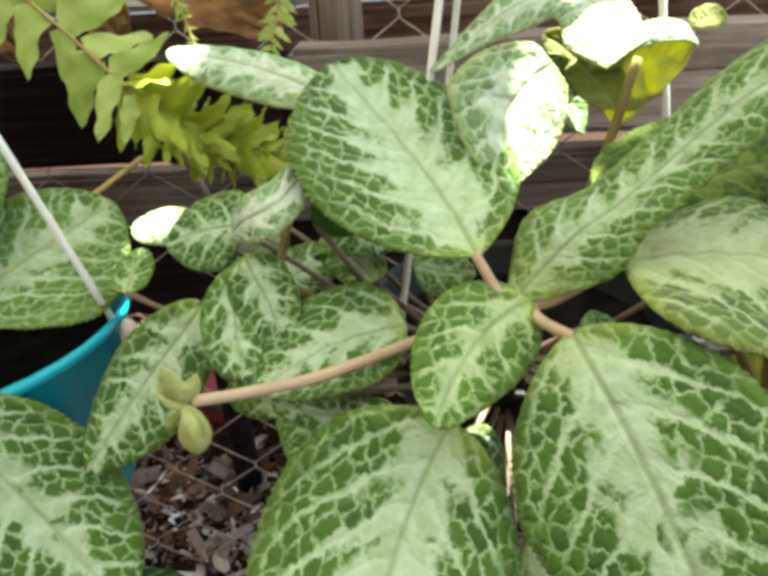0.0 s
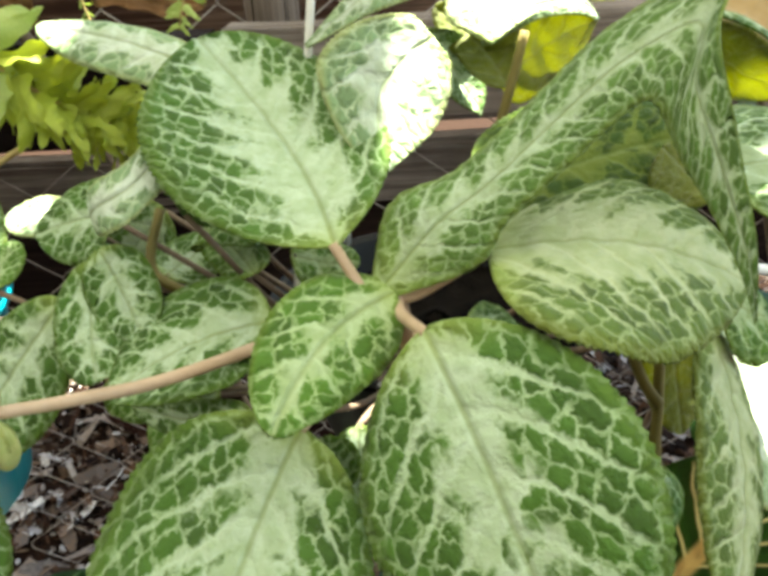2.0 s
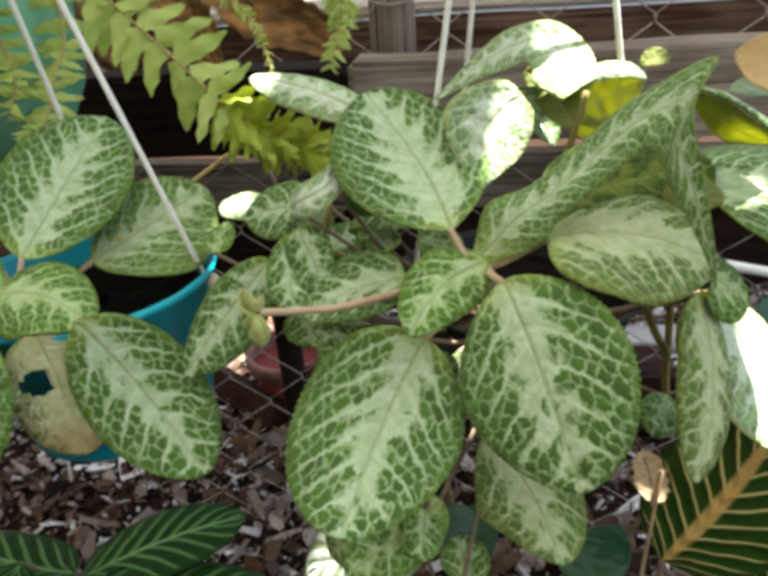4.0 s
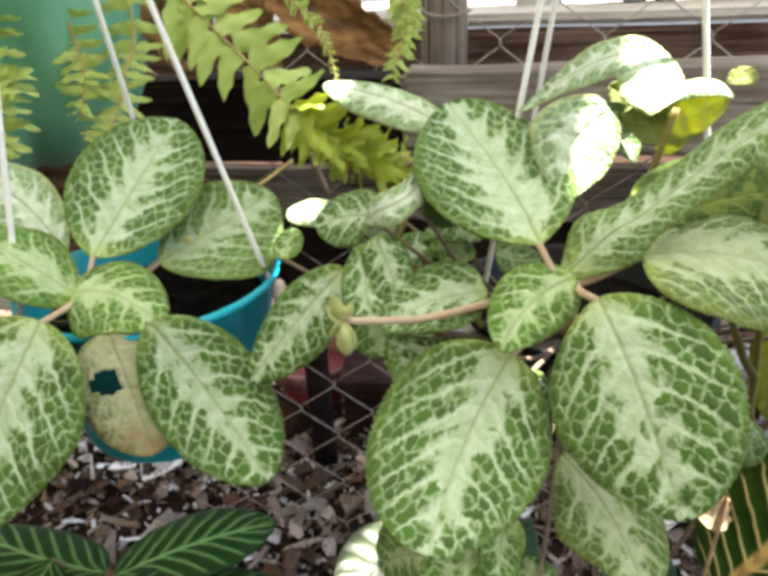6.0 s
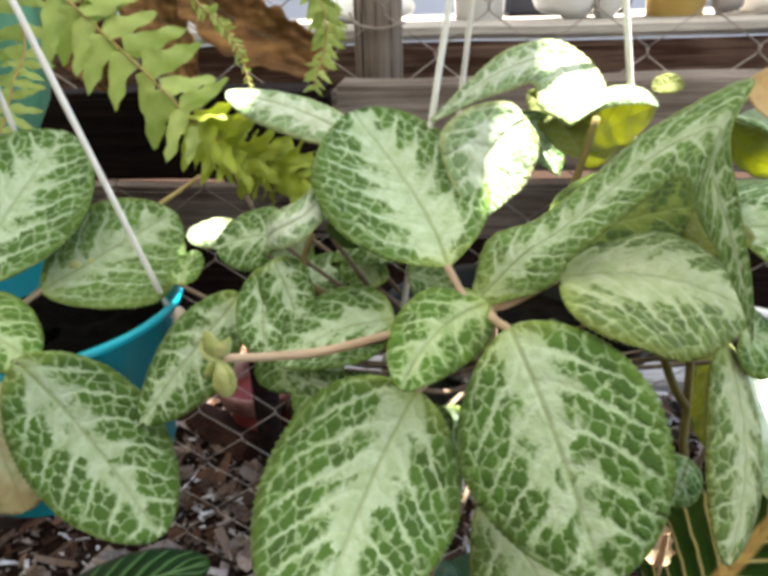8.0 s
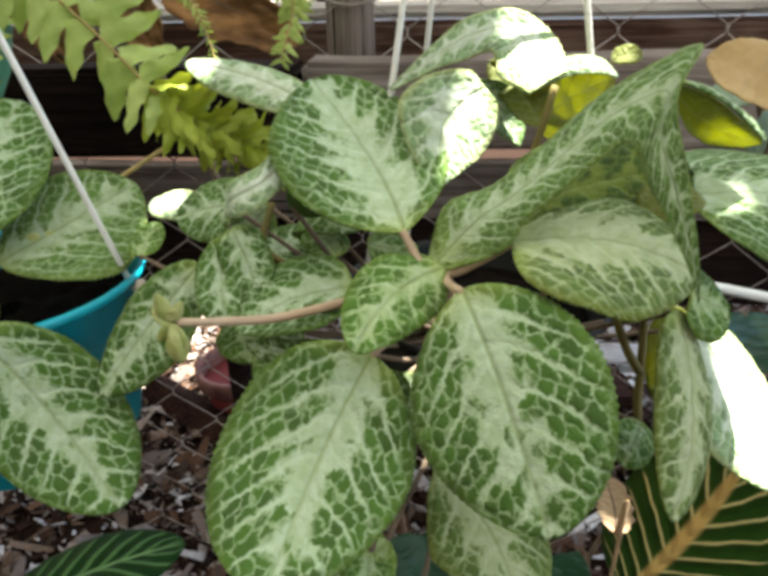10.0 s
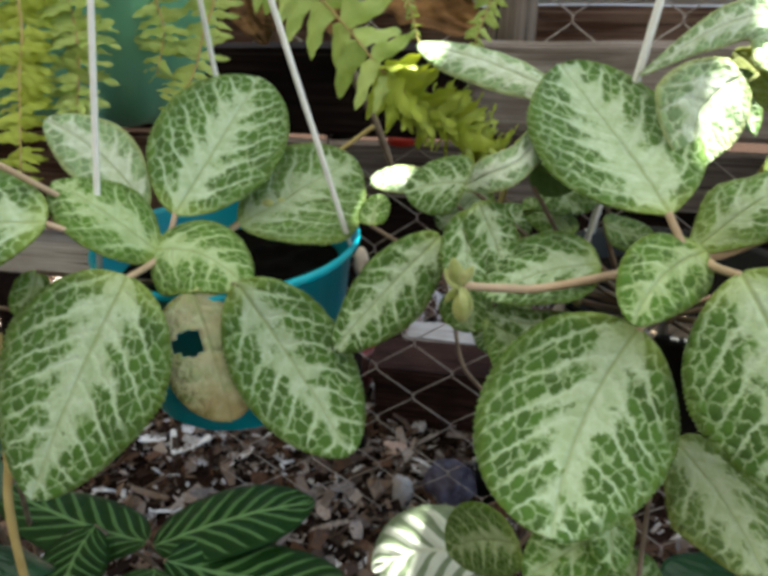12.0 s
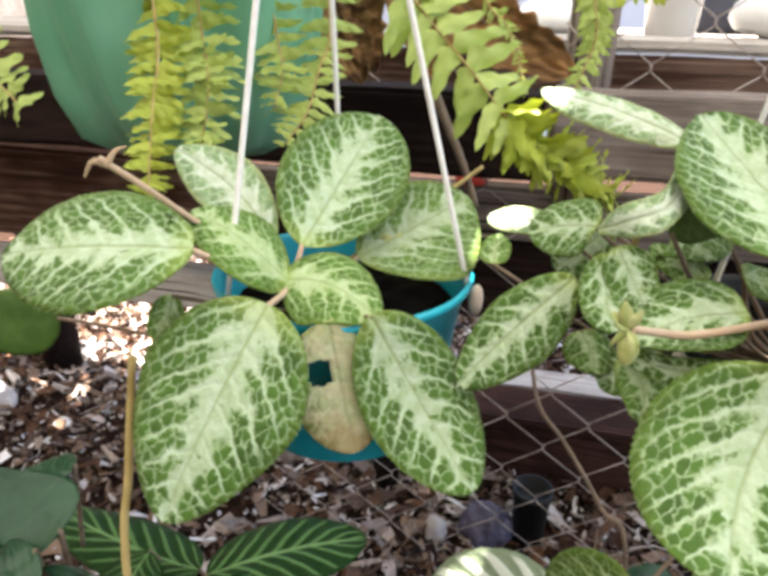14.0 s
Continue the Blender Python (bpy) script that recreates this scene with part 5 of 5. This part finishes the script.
low_leaf(shrub, (-0.4804, 0.2740, 0.6537), (-0.4738, 0.2470, 0.6652), (-0.4827, 0.2287, 0.6568), (0.0308, -0.0061, -0.0045), -.1, glossy_mat, foot=(-0.72, 0.45, 0.0), point=0.55, blunt=1.9, widest=0.75)
ribbed = thing("ribbed_plant", (0.20, 0.36, 0.0), "plant with dark leaves and thick yellow ribs", "plant")
low_leaf(ribbed, (0.1798, 0.2683, 0.7565), (0.2005, 0.2428, 0.8479), (0.2143, 0.2274, 0.9273), (0.0338, -0.0263, -0.0167), .1, rib_mat, foot=(0.20, 0.38, 0.0))
low_leaf(ribbed, (0.2367, 0.2810, 0.7082), (0.2591, 0.2471, 0.7683), (0.2821, 0.2341, 0.8245), (0.0148, -0.0163, -0.0113), .0, rib_mat, foot=(0.20, 0.38, 0.0))
low_leaf(ribbed, (0.2789, 0.3789, 0.8392), (0.2858, 0.3330, 0.8377), (0.3011, 0.2923, 0.8445), (-0.0218, -0.0276, -0.0054), .0, rib_mat, foot=(0.20, 0.38, 0.0))
dark_shrub = thing("dark_shrub", (0.10, 0.52, 0.0), "dark leaved low plant under the hanging pots", "plant")
low_leaf(dark_shrub, (0.1224, 0.3100, 0.6744), (0.1503, 0.3354, 0.6852), (0.1772, 0.3742, 0.6789), (0.0270, -0.0129, 0.0036), .0, glossy_mat, foot=(0.10, 0.52, 0.0), point=0.55, blunt=1.9, widest=0.75)
low_leaf(dark_shrub, (0.0116, 0.2972, 0.7726), (0.0253, 0.2794, 0.7693), (0.0377, 0.2685, 0.7579), (-0.0092, -0.0173, 0.0011), .0, glossy_mat, foot=(0.10, 0.52, 0.0), point=0.55, blunt=1.9, widest=0.75)
low_leaf(dark_shrub, (0.3109, 0.4458, 0.8939), (0.3266, 0.4095, 0.8773), (0.3464, 0.3813, 0.8750), (-0.0263, -0.0327, -0.0036), .0, glossy_mat, foot=(0.10, 0.52, 0.0), point=0.55, blunt=1.9, widest=0.75)
low_leaf(dark_shrub, (0.0274, 0.3378, 0.6653), (0.0405, 0.3594, 0.6815), (0.0549, 0.3815, 0.6983), (0.0226, -0.0060, 0.0031), .0, glossy_mat, foot=(0.10, 0.52, 0.0), point=0.55, blunt=1.9, widest=0.75)

# withered fern fronds and dry leaves caught behind the wire
big_dry_leaf((-0.215, 0.53, 1.20), (-0.155, 0.52, 1.150), (-0.075, 0.52, 1.112), (0.010, 0.006, 0.024), "large curled brown dead leaf against the fence")
big_dry_leaf((-0.235, 0.50, 1.22), (-0.215, 0.49, 1.165), (-0.185, 0.485, 1.105), (0.020, 0.004, 0.010), "narrow curled brown dead leaf hanging down")
big_dry_leaf((-0.265, 0.50, 1.21), (-0.262, 0.49, 1.155), (-0.250, 0.485, 1.11), (0.018, 0.004, 0.006), "narrow curled brown dead leaf hanging down")
big_dry_leaf((-0.30, 0.50, 1.24), (-0.285, 0.485, 1.17), (-0.26, 0.48, 1.10), (0.022, 0.01, 0.004), "broad ragged brown dead leaf hanging down")
big_dry_leaf((-0.24, 0.52, 1.24), (-0.225, 0.51, 1.19), (-0.20, 0.505, 1.13), (0.020, -0.006, 0.012), "broad ragged brown dead leaf hanging down")
twig = bmesh.new()
tube(twig, [(-0.205, 0.50, 1.11), (-0.185, 0.495, 1.07), (-0.165, 0.49, 1.03), (-0.15, 0.49, 0.99)], 0.005, 0.003)
lone("dead_stem", twig, brown_stem_mat, "thick dry brown stem behind the fern", "stem", smooth=True)
vine = bmesh.new()
tube(vine, [(-0.095, 0.445, 0.905), (-0.083, 0.438, 0.864), (-0.071, 0.422, 0.822), (-0.045, 0.415, 0.792), (-0.006, 0.382, 0.748), (0.02, 0.36, 0.70), (0.05, 0.33, 0.3), (0.05, 0.33, 0.0)], 0.0019, 0.0022)
lone("vine_stem", vine, brown_stem_mat, "thin bare brown stem rising from the ground", "stem", smooth=True)
cane = bmesh.new()
tube(cane, [(-0.293, 0.150, 0.995), (-0.296, 0.135, 0.93), (-0.299, 0.12, 0.85), (-0.305, 0.10, 0.5), (-0.31, 0.09, 0.0)], 0.0022, 0.0026)
lone("cane", cane, straw_mat, "straw coloured upright dry cane", "cane", smooth=True)
big_dry_leaf((0.1552, 0.2442, 0.8416), (0.1576, 0.2585, 0.8466), (0.1550, 0.2760, 0.8582), (-0.0120, 0.0001, 0.0020), "small tan withered leaf on a stalk", tan_leaf_mat, cup=0.1, ripple=0.0015)
ochre = thing("ochre_leaved_plant", (0.60, 0.50, 0.0), "plant with smooth ochre and grey green leaves", "plant")
low_leaf(ochre, (0.2450, 0.3300, 1.090), (0.2229, 0.3390, 1.1061), (0.1985, 0.3519, 1.1139), (-0.0110, -0.0225, -0.0150), 0.1, ochre_mat, foot=(0.60, 0.50, 0.0))
low_leaf(ochre, (0.2450, 0.3300, 1.090), (0.262, 0.325, 1.1161), (0.285, 0.32, 1.130), (-0.0110, 0.0145, 0.0150), 0.1, ochre_mat, foot=(0.60, 0.50, 0.0))
low_leaf(ochre, (0.2518, 0.3852, 1.0826), (0.2422, 0.3961, 1.0840), (0.2185, 0.4041, 1.0791), (-0.0075, -0.0151, -0.0061), 0.1, grey_leaf_mat, foot=(0.60, 0.50, 0.0))
low_leaf(ochre, (0.2600, 0.3800, 1.065), (0.248, 0.365, 1.060), (0.232, 0.350, 1.052), (-0.010, -0.012, 0.012), 0.1, grey_leaf_mat, foot=(0.60, 0.50, 0.0))
stalk_line = bmesh.new()
tube(stalk_line, [(0.1552, 0.2442, 0.8416), (0.1563, 0.2406, 0.8141), (0.2000, 0.3800, 0.0000)], 0.0013, 0.0013)
lone("dry_stalk", stalk_line, tan_leaf_mat, "tan dry stalk of the withered leaf", "stem", smooth=True)
rim = bmesh.new()
tube(rim, [(0.1954, 0.4700, 0.9258), (0.3322, 0.4700, 0.8982), (0.4689, 0.4700, 0.8706)], 0.005)
lone("white_pipe", rim, white_mat, "white plastic pipe behind the plants", "pipe", smooth=True)

# ---------------------------------------------------------------- mulch
rng = np.random.default_rng(5)


def litter(name, count, xs, ys, long, wide, thick, label):
    """Loose chips of bark, each a small bent slab, joined as one carpet."""
    verts, faces = [], []
    cx, cy = rng.uniform(*xs, count), rng.uniform(*ys, count)
    for i in range(count):
        l, w, h = rng.uniform(*long) / 2, rng.uniform(*wide) / 2, rng.uniform(*thick) / 2
        e = Euler((rng.normal(0, 0.5), rng.normal(0, 0.42), rng.uniform(0, 6.28))).to_matrix()
        z = 0.004 + rng.uniform(0, 0.030)
        o = len(verts)
        ta, tb = rng.uniform(0.3, 1.0), rng.uniform(0.3, 1.0)
        bend = rng.normal(0, 0.24) * l
        for x, y, k in ((-l, -w * ta, 0), (0, -w, 1), (l, -w * tb, 0), (l, w * tb, 0), (0, w, 1), (-l, w * ta, 0)):
            for s in (-h, h):
                p = e @ Vector((x, y, s + k * bend))
                verts.append((p.x + cx[i], p.y + cy[i], max(0.001, p.z + z)))
        faces += [(o + 1, o + 3, o + 9, o + 11), (o + 3, o + 5, o + 7, o + 9), (o, o + 10, o + 8, o + 2), (o + 2, o + 8, o + 6, o + 4)]
        ring = [0, 2, 4, 6, 8, 10]
        for a, b in zip(ring, ring[1:] + ring[:1]):
            faces.append((o + a, o + b, o + b + 1, o + a + 1))
    me = bpy.data.meshes.new(name)
    me.from_pydata(verts, [], faces)
    me.materials.append(mulch_mat)
    ob = new(name, me)
    return tagged(ob, label, "mulch", kind="stuff")


litter("mulch", 34000, (-2.7, 2.0), (0.45, 3.0), (0.006, 0.032), (0.003, 0.011), (0.002, 0.005), "loose brown and grey bark chips on the ground")
litter("leaf_litter", 6800, (-2.4, 1.2), (0.5, 2.6), (0.025, 0.12), (0.008, 0.042), (0.001, 0.003), "dry shredded leaves and bark strips on the ground")
